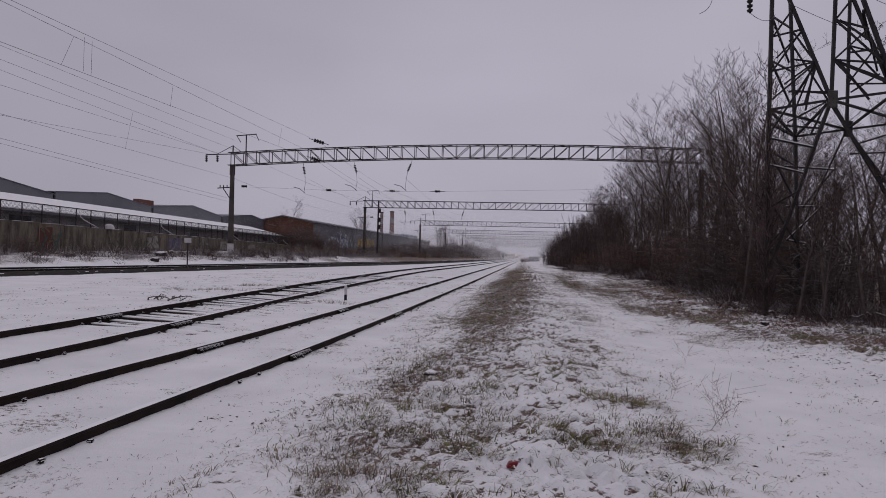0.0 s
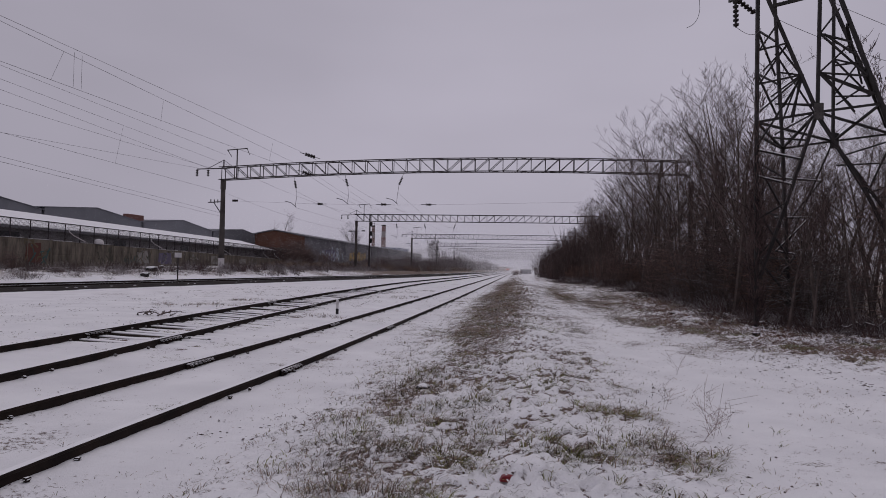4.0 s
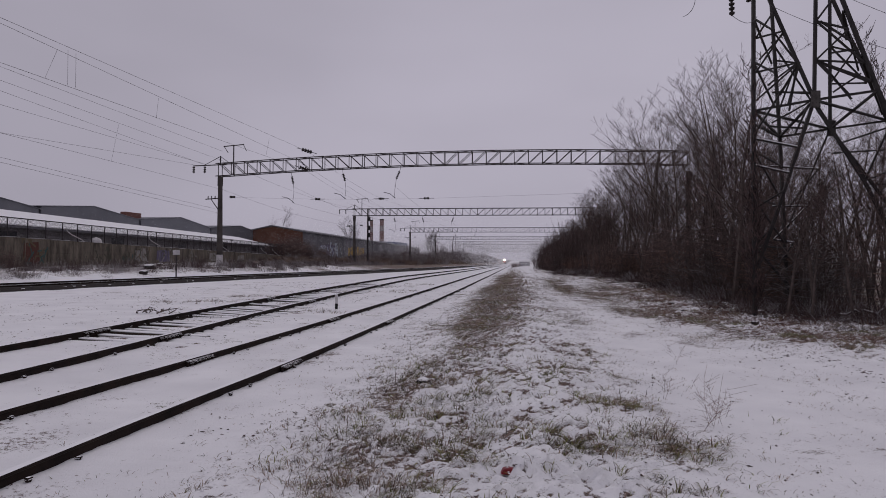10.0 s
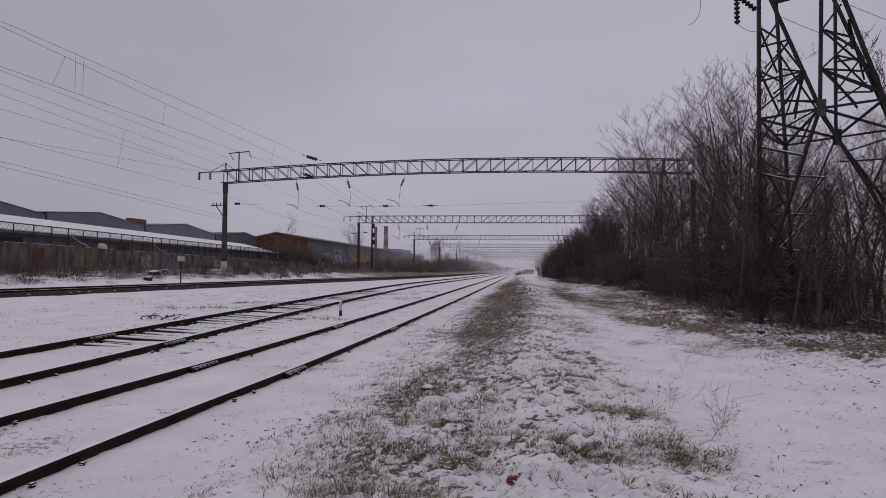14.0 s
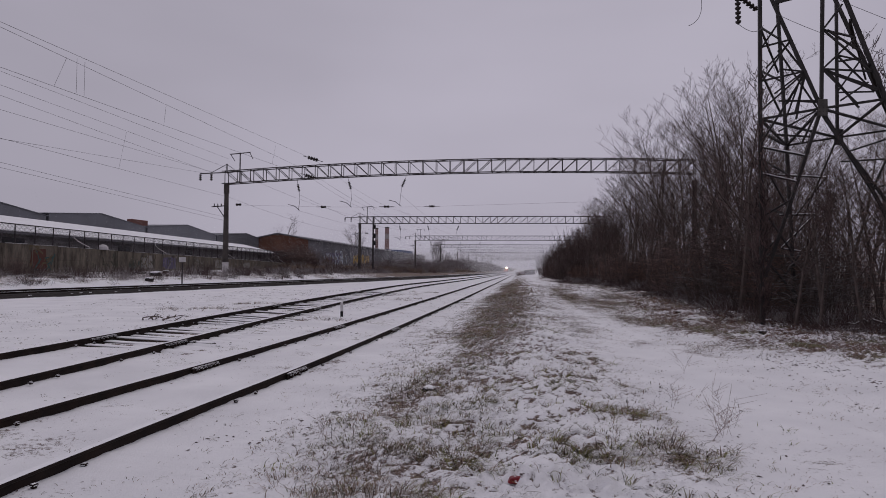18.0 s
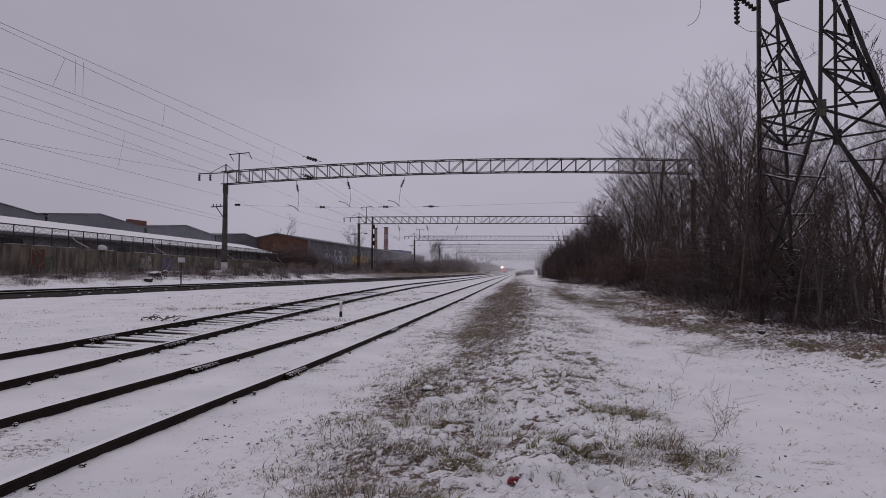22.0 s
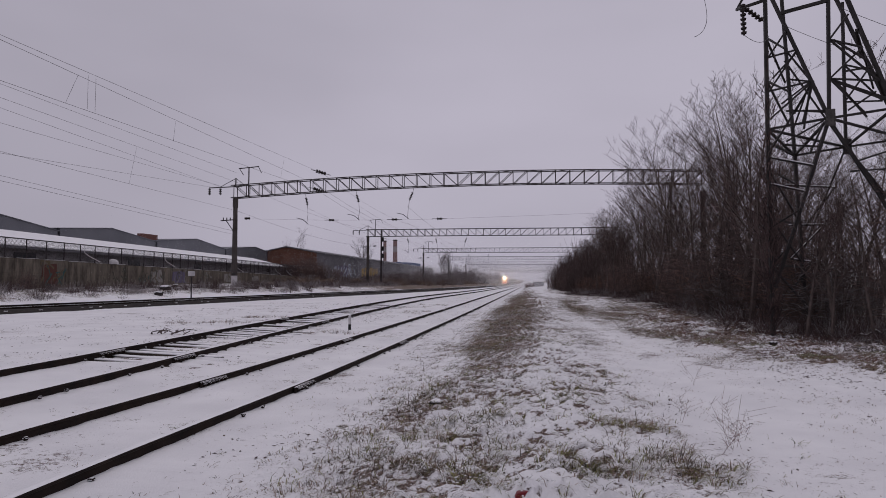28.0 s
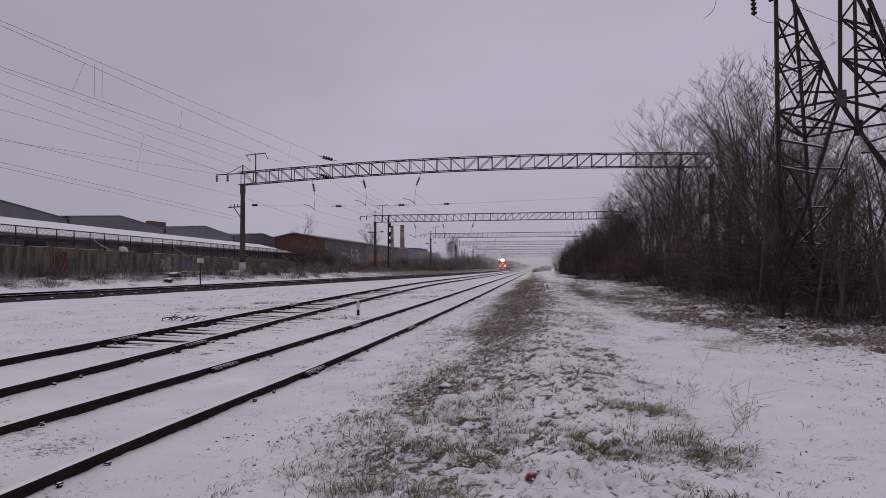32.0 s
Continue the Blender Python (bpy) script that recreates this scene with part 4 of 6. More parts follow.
def gable_hall(label, y0, peak, y1, z0, zp, z1, x=-62.0, deep=45.0):
    """A hall whose gable faces the tracks, with a thick roof of two slopes."""
    h = thing("grey_hall", (x, 0.5 * (y0 + y1), 1.0), label, "industrial hall", "grey halls")
    mid = 0.5 * (y0 + y1)
    bm = bmesh.new()
    prism(bm, [(0, y0 - mid, 0), (0, y1 - mid, 0), (0, y1 - mid, z1 - 1.0), (0, peak - mid, zp - 1.0), (0, y0 - mid, z0 - 1.0)], (-0.3, 0, 0))
    part("gable_wall", bm, SHEETBLUE, h)
    for a, za, b, zb in ((y0 - 0.4, z0, peak, zp), (peak, zp, y1 + 0.4, z1)):
        bm = bmesh.new()
        prism(bm, [(0.1, a - mid, za - 1.08), (0.1, b - mid, zb - 1.08), (0.1, b - mid, zb - 0.98), (0.1, a - mid, za - 0.98)], (-deep, 0, 0))
        part("roof", bm, SHEETBLUE, h)
    for yy, zz in ((y0 + 0.15, z0), (y1 - 0.15, z1)):
        bm = bmesh.new()
        box(bm, (-deep / 2, yy - mid, 0.5 * (zz - 1.0)), (deep - 1, 0.25, zz - 1.0))
        part("side_wall", bm, SHEETBLUE, h)


GREY = "grey sheet-clad industrial hall with a low gable roof"
gable_hall(GREY, 42.0, 58.0, 76.3, 8.3, 10.4, 7.95)
gable_hall(GREY, 76.8, 87.2, 98.6, 8.35, 9.2, 7.85)
gable_hall(GREY, 99.2, 111.8, 123.2, 8.0, 9.15, 7.75)
gable_hall(GREY, 123.8, 137.6, 150.0, 7.8, 8.95, 7.5)
bm = bmesh.new()
box(bm, (-64.6, 100.4, 5.15), (1.0, 4.4, 8.1), bevel=0.04)
tagged(part("brick_stair_tower", bm, BRICK), "red brick block rising behind the shed roof", "brick tower")


def build_brown_hall():
    h = thing("long_hall", (-50, 145, 1.0), "long grey sheet-clad hall with a brown gable end and graffiti", "industrial hall", turn=1.75)
    length = 235.0
    bm = bmesh.new()
    prism(bm, [(0, 0, 0), (0, 0, 6.9), (-7.4, 0, 8.15), (-14.2, 0, 6.8), (-14.2, 0, 0)], (0, 0.4, 0))
    part("gable_wall", bm, BROWNWALL, h, "brown brick gable wall")
    bm = bmesh.new()
    prism(bm, [(-0.35, 0.4, 0), (0, 0.4, 0), (0, 0.4, 6.8), (-0.35, 0.4, 6.8)], (0, length, 0))
    wall = part("side_wall", bm, SHEET, h)
    bm = bmesh.new()
    box(bm, (0, 0, 0), (0.06, 5.85, 5.7), bevel=0.02)
    me = bpy.data.meshes.new("wall_panel")
    bm.to_mesh(me)
    bm.free()
    me.materials.append(SHEET)
    for k in range(39):
        piece("wall_panel", me, wall, pose(0.034, 3.5 + k * 5.92, 3.75, 0, 0, 0))
    bm = bmesh.new()
    prism(bm, [(0.4, -0.3, 6.75), (-7.4, -0.3, 8.2), (-7.4, -0.3, 8.45), (0.4, -0.3, 7.0)], (0, length + 0.6, 0))
    part("roof", bm, SHEET, h)
    bm = bmesh.new()
    prism(bm, [(-14.6, -0.3, 6.7), (-7.4, -0.3, 8.2), (-7.4, -0.3, 8.45), (-14.6, -0.3, 6.95)], (0, length + 0.6, 0))
    part("roof", bm, SHEET, h)
    rng = random.Random(21)
    face = lambda y0: (lambda u, v: (0.075, y0 + u, 1.35 + v))
    spray("graffiti", h, rng, face(14.0), (25.0, 3.5), (BLUE, PALE, BLUE, BLUE, PALE), VIOLET, 0, 1)
    for k in range(6):
        bm = bmesh.new()
        tilt, tall = rng.uniform(-0.25, 0.25), rng.uniform(2.4, 3.2)
        at = face(46.5 + 4.1 * k)
        prism(bm, [at(0, rng.uniform(0, 0.3)), at(3.1, rng.uniform(0, 0.3)), at(3.3 + tilt, tall), at(0.2 + tilt, tall * rng.uniform(0.88, 1))], (0.02, 0, 0))
        part("painted_block", bm, AMBER, h, "fat yellow spray-painted block")
    spray("graffiti", h, rng, face(46.0), (25.0, 3.2), (OCHRE, PALE), None, 0, 1)
    spray("graffiti", h, rng, face(84.0), (9.0, 2.4), (RUST, PALE), None, 0, 1)
    spray("graffiti", h, rng, face(90.0), (24.0, 2.0), (BLUE, PALE), None, 0, 1)


build_brown_hall()


def build_chimney(x, y, top, r):
    c = thing("factory_chimney", (x, y, 1.6), "tall brick factory chimney with pale bands, hazy in the distance", "chimney", "far chimneys")
    h = top - 1.6
    for k in range(7):
        a, b = k / 7, (k + 1) / 7
        bm = bmesh.new()
        lathe(bm, (0, 0, a * h), [(0, r * (1.35 - 0.35 * a)), (h / 7, r * (1.35 - 0.35 * b))], 16)
        part("band", bm, HAZEBRICK if k != 5 else PALEBAND, c)
    bm = bmesh.new()
    lathe(bm, (0, 0, h), [(0, r * 1.12), (0.9, r * 1.15), (0.9, r * 0.8)], 16)
    part("rim", bm, CONCRETE, c)


build_chimney(-106.5, 500, 32.5, 1.6)
build_chimney(-119.5, 520, 33.0, 1.2)
bm = bmesh.new()
prism(bm, [(-74, 332, 1.5), (-62, 332, 1.5), (-62, 332, 10.5), (-74, 332, 10.9)], (0, 30, 0))
tagged(part("blue_roofed_shed", bm, BLUEROOF), "shed with a blue sheet roof behind the long hall", "shed")


# ---- the power-line tower at the wood's edge ----
def build_tower():
    t = thing("power_line_tower", (8.5, 18, 0.1), "dark steel lattice power-line tower standing among bare trees", "lattice tower")
    o = Vector((8.5, 18, 0.1))
    F = lambda x, z: Vector((x, 18.0, z)) - o
    B = lambda x, z: Vector((x, 21.2, z)) - o
    A0, A6, At = F(6.47, -0.1), F(6.45, 5.67), F(6.47, 12.5)
    N, N2 = F(8.01, 5.93), B(9.90, 5.77)
    C0, C6, Ct = F(12.0, 0.1), F(9.62, 6.15), F(8.13, 10.3)
    B0, B6, Bt = B(8.62, 0.0), B(8.39, 5.54), B(8.0, 12.5)
    D0, D6, Dt = B(14.1, 0.1), B(11.6, 6.0), B(9.7, 10.6)
    legs = ((A0, A6, At), (C0, C6, Ct), (B0, B6, Bt), (D0, D6, Dt))
    for leg in legs:
        bm = bmesh.new()
        rod(bm, leg[0], leg[1], 0.066)
        rod(bm, leg[1], leg[2], 0.062)
        part("leg", bm, PYLON, t, "dark angle-steel leg")
    heavy = [(N, F(6.50, 9.60)), (N, F(8.08, 9.9)), (N, F(7.24, 3.49)), (F(7.24, 3.49), F(6.55, 1.4)), (N + Vector((0.08, 0, -0.2)), F(9.26, 3.73)), (F(9.26, 3.73), F(10.9, 0.3)),
             (N2, B(9.91, 10.4)), (N2, B(13.0, 1.4))]
    for a, b in heavy:
        strut("main_brace", t, a, b, PYLON, 0.078)
    level = [(A6, N), (N, C6), (B6, N2), (N2, D6), (A6, B6), (C6, D6), (N, B6), (N, D6), (A6, N2), (C6, N2), (A6 + Vector((0, 0, -0.35)), B6), (N, N2)]
    for a, b in level:
        strut("level_bar", t, a, b, PYLON, 0.06)
    fan = [((6.51, 7.65), (7.25, 7.83)), ((6.52, 6.72), (7.64, 6.96)), ((6.46, 5.0), (7.64, 6.96)), ((6.51, 7.65), (7.0, 8.4)), ((7.64, 6.96), (6.46, 5.9)), ((7.25, 7.83), (6.5, 6.7)),
           ((7.64, 6.96), (7.35, 5.85)), ((8.06, 8.07), (8.89, 7.82)), ((8.05, 7.0), (9.28, 6.90)), ((8.05, 7.0), (8.89, 7.82)), ((8.07, 8.07), (8.56, 8.74)), ((8.05, 7.0), (9.5, 6.4)),
           ((8.07, 8.07), (9.28, 6.90)), ((8.05, 7.0), (8.9, 6.05)), ((6.46, 4.18), (7.4, 3.95)), ((6.46, 3.0), (7.24, 3.49)), ((6.46, 4.9), (7.6, 4.65)), ((6.46, 2.0), (6.85, 2.4)),
           ((7.56, 6.93), (6.82, 6.36)), ((7.56, 6.85), (7.14, 6.08)), ((7.56, 6.82), (7.37, 5.65)), ((7.87, 5.87), (6.92, 5.33)), ((7.87, 5.81), (7.5, 4.98)), ((7.87, 6.14), (6.93, 6.16)),
           ((7.25, 7.78), (6.61, 7.07)), ((6.87, 5.24), (7.71, 5.17)), ((8.17, 8.06), (9.01, 7.45)), ((8.16, 6.97), (8.95, 5.93)), ((8.13, 6.94), (9.41, 6.38)), ((8.49, 6.13), (9.19, 6.61)), ((8.45, 7.19), (9.12, 7.28)),
           ((9.26, 3.73), (10.4, 4.2)), ((9.62, 3.0), (10.7, 3.3)), ((9.26, 3.73), (9.95, 5.3)), ((9.9, 2.4), (11.2, 2.0)), ((8.66, 4.75), (10.0, 5.2))]
    for (xa, za), (xb, zb) in fan:
        strut("brace", t, F(xa, za), F(xb, zb), PYLON, 0.045)
    back = [((9.9, 5.77), (8.15, 8.6)), ((9.9, 5.77), (8.6, 2.6)), ((8.10, 4.60), (9.54, 4.50)), ((9.54, 4.5), (8.65, 3.3)), ((8.16, 3.32), (9.21, 3.33)), ((9.21, 3.33), (8.20, 2.26)), ((8.20, 2.26), (8.80, 2.16)), ((8.8, 2.16), (8.3, 1.4)),
            ((8.2, 8.0), (8.9, 7.9)), ((8.25, 7.0), (9.3, 6.9)), ((8.3, 6.2), (8.9, 7.9)), ((9.9, 8.4), (10.6, 8.2)), ((9.9, 7.2), (11.0, 7.2)), ((9.9, 7.2), (10.6, 8.2)),
            ((9.9, 8.4), (11.0, 7.2)), ((8.15, 9.0), (9.0, 7.8)), ((10.0, 5.0), (11.9, 5.1)), ((10.9, 4.0), (12.4, 4.0))]
    for (xa, za), (xb, zb) in back:
        strut("brace", t, B(xa, za), B(xb, zb), PYLON, 0.045)
    for a, b in zip(((6.46, 8.2), (6.46, 7.0), (6.45, 4.6), (6.46, 3.3), (6.46, 2.0)), ((8.15, 9.0), (8.25, 7.6), (8.45, 4.6), (8.5, 3.3), (8.55, 2.0))):
        strut("side_bar", t, F(*a), B(*b), PYLON, 0.045)
        strut("side_bar", t, F(*a), B(b[0], b[1] - 1.1), PYLON, 0.05)
    for a, b in zip(((8.75, 8.3), (9.2, 7.1), (10.1, 5.0), (10.8, 3.2)), ((10.4, 8.6), (11.1, 7.2), (12.0, 5.0), (12.8, 3.2))):
        strut("side_bar", t, F(*a), B(*b), PYLON, 0.06)
        strut("side_bar", t, F(*a), B(b[0] + 0.35, b[1] - 1.0), PYLON, 0.05)
    for p, size in ((N, (0.24, 0.03, 0.46)), (N2, (0.26, 0.03, 0.5))):
        bm = bmesh.new()
        box(bm, p + Vector((0, -0.09, 0)), size, bevel=0.01)
        plate = part("gusset_plate", bm, PLATE if p is N else PYLON, t, "riveted gusset plate")
        bm = bmesh.new()
        for i in (-1, 0, 1):
            for j in range(5):
                lathe(bm, p + Vector((i * 0.09, -0.105, -0.2 + 0.1 * j)), [(0, 0.014), (0.015, 0.01)], 6, axis=(0, -1, 0))
        part("rivets", bm, PYLON, plate)
    bm = bmesh.new()
    rod(bm, F(6.82, 8.85), F(8.07, 9.15), 0.06)
    rod(bm, F(6.47, 9.25), F(5.72, 9.02), 0.05)
    rod(bm, F(6.47, 10.4), F(5.72, 9.02), 0.04)
    rod(bm, F(5.72, 9.02), Vector((5.58, 17.0, 8.72)) - o, 0.045)
    part("cross_arm", bm, PYLON, t)
    insulator(t, Vector((5.55, 17.0, 8.75)) - o, Vector((5.57, 17.0, 7.92)) - o, 7, 0.075)
    insulator(t, Vector((5.62, 17.0, 8.62)) - o, Vector((6.1, 17.2, 8.36)) - o, 5, 0.075)
    for a, b in ((F(6.46, 4.9), F(7.6, 4.65)), (B(9.21, 3.33), B(8.20, 2.26)), (B(8.16, 3.32), B(9.21, 3.33)), (F(9.26, 3.73), F(10.9, 0.3)), (F(6.46, 4.18), F(7.4, 3.95)), (B(8.10, 4.60), B(9.54, 4.50)), (B(8.20, 2.26), B(8.80, 2.16))):
        strut("snow_line", t, a + Vector((0, -0.01, 0.035)), b + Vector((0, -0.01, 0.035)), SNOW, 0.022)
    # withered creeper on the left leg
    rng = random.Random(4)
    bm = bmesh.new()
    for k in range(560):
        z = rng.uniform(0.2, 7.6) * rng.uniform(0.45, 1)
        p = F(6.46, z) + Vector((rng.gauss(0, 0.1), rng.gauss(-0.02, 0.1), 0))
        if k % 4 == 0:
            z = rng.uniform(4.5, 9.0)
            p = B(11.9 - 0.47 * (z - 6), z) + Vector((rng.gauss(0.05, 0.12), rng.gauss(0, 0.1), 0))
        q = p + Vector((rng.gauss(0, 0.16), rng.gauss(0, 0.12), rng.uniform(0.2, 0.7)))
        sweep(bm, [p, (p + q) / 2 + Vector((rng.gauss(0, 0.06), rng.gauss(0, 0.06), 0)), q], 0.008, 3)
        for _ in range(2):
            c = p.lerp(q, rng.random())
            box(bm, c, (0.022, 0.010, 0.03), Euler((rng.uniform(0, 3), rng.uniform(0, 3), rng.uniform(0, 3))).to_matrix().to_4x4())
    tagged(part("withered_creeper", bm, TWIG, t, "withered creeper with a few dry leaves winding up the legs"), kind="stuff")


build_tower()
for a, b, c in (((6.7, 17.5, 8.35), (9.4, 17.5, 7.16), (14, 18, 5.9)), ((8.2, 17.5, 8.72), (9.4, 17.5, 8.10), (14, 18, 6.3)), ((5.57, 17, 7.93), (5.95, 17, 7.72), (6.4, 17.6, 8.1)), ((4.7, 17.5, 9.3), (4.78, 17.5, 8.5), (4.46, 17.5, 8.12))):
    va, vb, vc = Vector(a), Vector(b), Vector(c)
    pts = [va * (1 - u) ** 2 + (4 * vb - va - vc) / 2 * 2 * u * (1 - u) + vc * u ** 2 for u in [k / 12 for k in range(13)]]
    wire("power_cable", "thin dark power cable hanging from the lattice tower", pts, 0.012, "power cables")


# ---- bare trees ----
def grow(rng, height, trunk_r, fork, spread, levels, lean=0.0, twig=0.006):
    """Trunk and twigs of a bare tree as two lists of tubes (points, radii)."""
    thick, thin = [], []

    def limb(p, way, length, r, level):
        k = 5 if level < 2 else 3
        pts, rad = [p.copy()], [r]
        end = max(twig, r * (0.35 if level else 0.05))
        for i in range(k):
            way = (way + Vector((rng.gauss(0, 0.06), rng.gauss(0, 0.06), 0.02 if level == 0 else 0.06))).normalized()
            p = p + way * (length / k)
            pts.append(p.copy())
            rad.append(r + (end - r) * (i + 1) / k)
        (thick if level < 2 else thin).append((pts, rad))
        if level >= levels:
            return
        count = fork[min(level, len(fork) - 1)]
        for j in range(count):
            u = (0.28 if level == 0 else 0.2) + (1 - 0.28) * (j + rng.random()) / count
            i = min(k - 1, int(u * k))
            base = pts[i].lerp(pts[i + 1], u * k - i)
            ang = rng.uniform(0, 2 * math.pi)
            side = Vector((math.cos(ang), math.sin(ang), 0))
            w = (pts[i + 1] - pts[i]).normalized()
            out = rng.uniform(0.6, 1.0) * spread
            limb(base, (w + side * out + Vector((0, 0, 0.12))).normalized(), length * (rng.uniform(0.32, 0.50) * (1.25 - 0.8 * u) if level == 0 else rng.uniform(0.34, 0.55)),
                 max(twig, (r + (end - r) * u) * rng.uniform(0.42, 0.58)), level + 1)

    limb(Vector((0, 0, -0.15)), Vector((lean, 0.3 * lean, 1)).normalized(), height, trunk_r, 0)
    return thick, thin


def tubes_mesh(name, tubes, sides, material):
    verts, faces = [], []
    for pts, rad in tubes:
        way = (pts[-1] - pts[0]).normalized()
        turn = way.to_track_quat("Z", "Y").to_matrix()
        ex, ey = turn.col[0], turn.col[1]
        start = len(verts)
        for p, r in zip(pts, rad):
            for i in range(sides):
                a = 2 * math.pi * i / sides
                verts.append(p + ex * (r * math.cos(a)) + ey * (r * math.sin(a)))
        for k in range(len(pts) - 1):
            for i in range(sides):
                j = (i + 1) % sides
                faces.append((start + k * sides + i, start + k * sides + j, start + (k + 1) * sides + j, start + (k + 1) * sides + i))
    me = bpy.data.meshes.new(name)
    me.from_pydata(verts, [], faces)
    me.materials.append(material)
    me.update()
    return me


HEIGHT = {}


def tree_model(seed, height, trunk_r, fork, spread, levels, label, category, twigmat, twig=0.006):
    rng = random.Random(seed)
    thick, thin = grow(rng, height, trunk_r, fork, spread, levels, rng.uniform(-0.08, 0.08), twig)
    t = thing("bare_tree" if category == "tree" else "bare_shrub", (0, 0, 0), label, category, "trees of the wood" if category == "tree" else "shrubs")
    piece("trunk", tubes_mesh("trunk", thick, 5, BARK), t, Matrix())
    piece("crown", tubes_mesh("crown", thin, 3, twigmat), t, Matrix())
    HEIGHT[t] = max(p.z for pts, rad in thin for p in pts)
    return t


def shrub_model(seed, height, wide, stems, mat, label, name="bare_shrub", group="shrubs"):
    """Many thin stems from one root, each with side twigs."""
    rng = random.Random(seed)
    stout, fine = [], []
    for _ in range(stems):
        ang, out = rng.uniform(0, 6.283), rng.uniform(0.05, 1) * wide
        p = Vector((math.cos(ang), math.sin(ang), 0)) * out * 0.5 + Vector((0, 0, -0.1))
        q = p + Vector((math.cos(ang) * out * 0.6 + rng.gauss(0, 0.11 * height), math.sin(ang) * out * 0.6 + rng.gauss(0, 0.11 * height), height * rng.uniform(0.5, 1)))
        mid = (p + q) / 2 + Vector((rng.gauss(0, 0.12), rng.gauss(0, 0.12), 0.05)) * height * 0.3
        r = rng.uniform(0.008, 0.02) * (height / 3) ** 0.6
        stout.append(([p, mid, q], [r, r * 0.75, 0.005]))
        for _ in range(13):
            u = rng.uniform(0.1, 1)
            b = p.lerp(mid, 2 * u) if u < 0.5 else mid.lerp(q, 2 * u - 1)
            e = b + Vector((rng.gauss(0, 0.42), rng.gauss(0, 0.42), rng.uniform(-0.1, 0.4))) * height * 0.28
            fine.append(([b, (b + e) / 2 + Vector((rng.gauss(0, 0.04), rng.gauss(0, 0.04), 0.03)), e], [0.007, 0.006, 0.004]))
    t = thing(name, (0, 0, 0), label, "shrub", group)
    piece("trunk", tubes_mesh("trunk", stout, 4, BARK), t, Matrix())
    piece("crown", tubes_mesh("crown", fine, 3, mat), t, Matrix())
    HEIGHT[t] = height
    return t


TREES = [tree_model(10 + k, h, r, f, s, 4, "tall bare winter tree with fine dark twigs at the wood's edge", "tree", TWIG, 0.0034)
         for k, (h, r, f, s) in enumerate(((8.6, 0.11, (10, 7, 4, 2), 1.3), (9.8, 0.13, (11, 7, 4, 2), 1.15), (7.4, 0.10, (9, 6, 5, 2), 1.4), (9.0, 0.12, (11, 7, 4, 2), 1.1), (6.4, 0.08, (9, 6, 5, 2), 1.45), (8.2, 0.11, (10, 7, 4, 2), 1.2)))]
SHRUBS = [shrub_model(40 + k, h, w, n, m, "dense leafless shrub of dark thin stems", "bare_shrub")
          for k, (h, w, n, m) in enumerate(((3.4, 1.7, 42, THICKET), (4.2, 1.7, 40, TWIG), (2.6, 1.6, 48, RUSSET), (4.8, 2.0, 44, THICKET), (1.5, 1.4, 50, TWIG), (2.2, 1.5, 40, FROSTWIG)))]


POPLAR = tree_model(71, 12.6, 0.14, (18, 5, 3, 2), 0.42, 3, "tall narrow bare poplar, hazy beside the far tracks", "tree", HAZEBRUSH, 0.011)


def crown_height(x, y):
    """The wood rises from a low fringe to its tall trees, and stays low round the power-line tower."""
    rise = float(np.interp(x / y, [0.03, 0.067, 0.116, 0.156, 0.19, 0.254, 0.32, 0.365, 0.40, 0.48, 0.6], [0.015, 0.045, 0.107, 0.175, 0.215, 0.28, 0.325, 0.30, 0.21, 0.23, 0.26]))
    return min(13.0, max(2.5, 1.6 + rise * y))


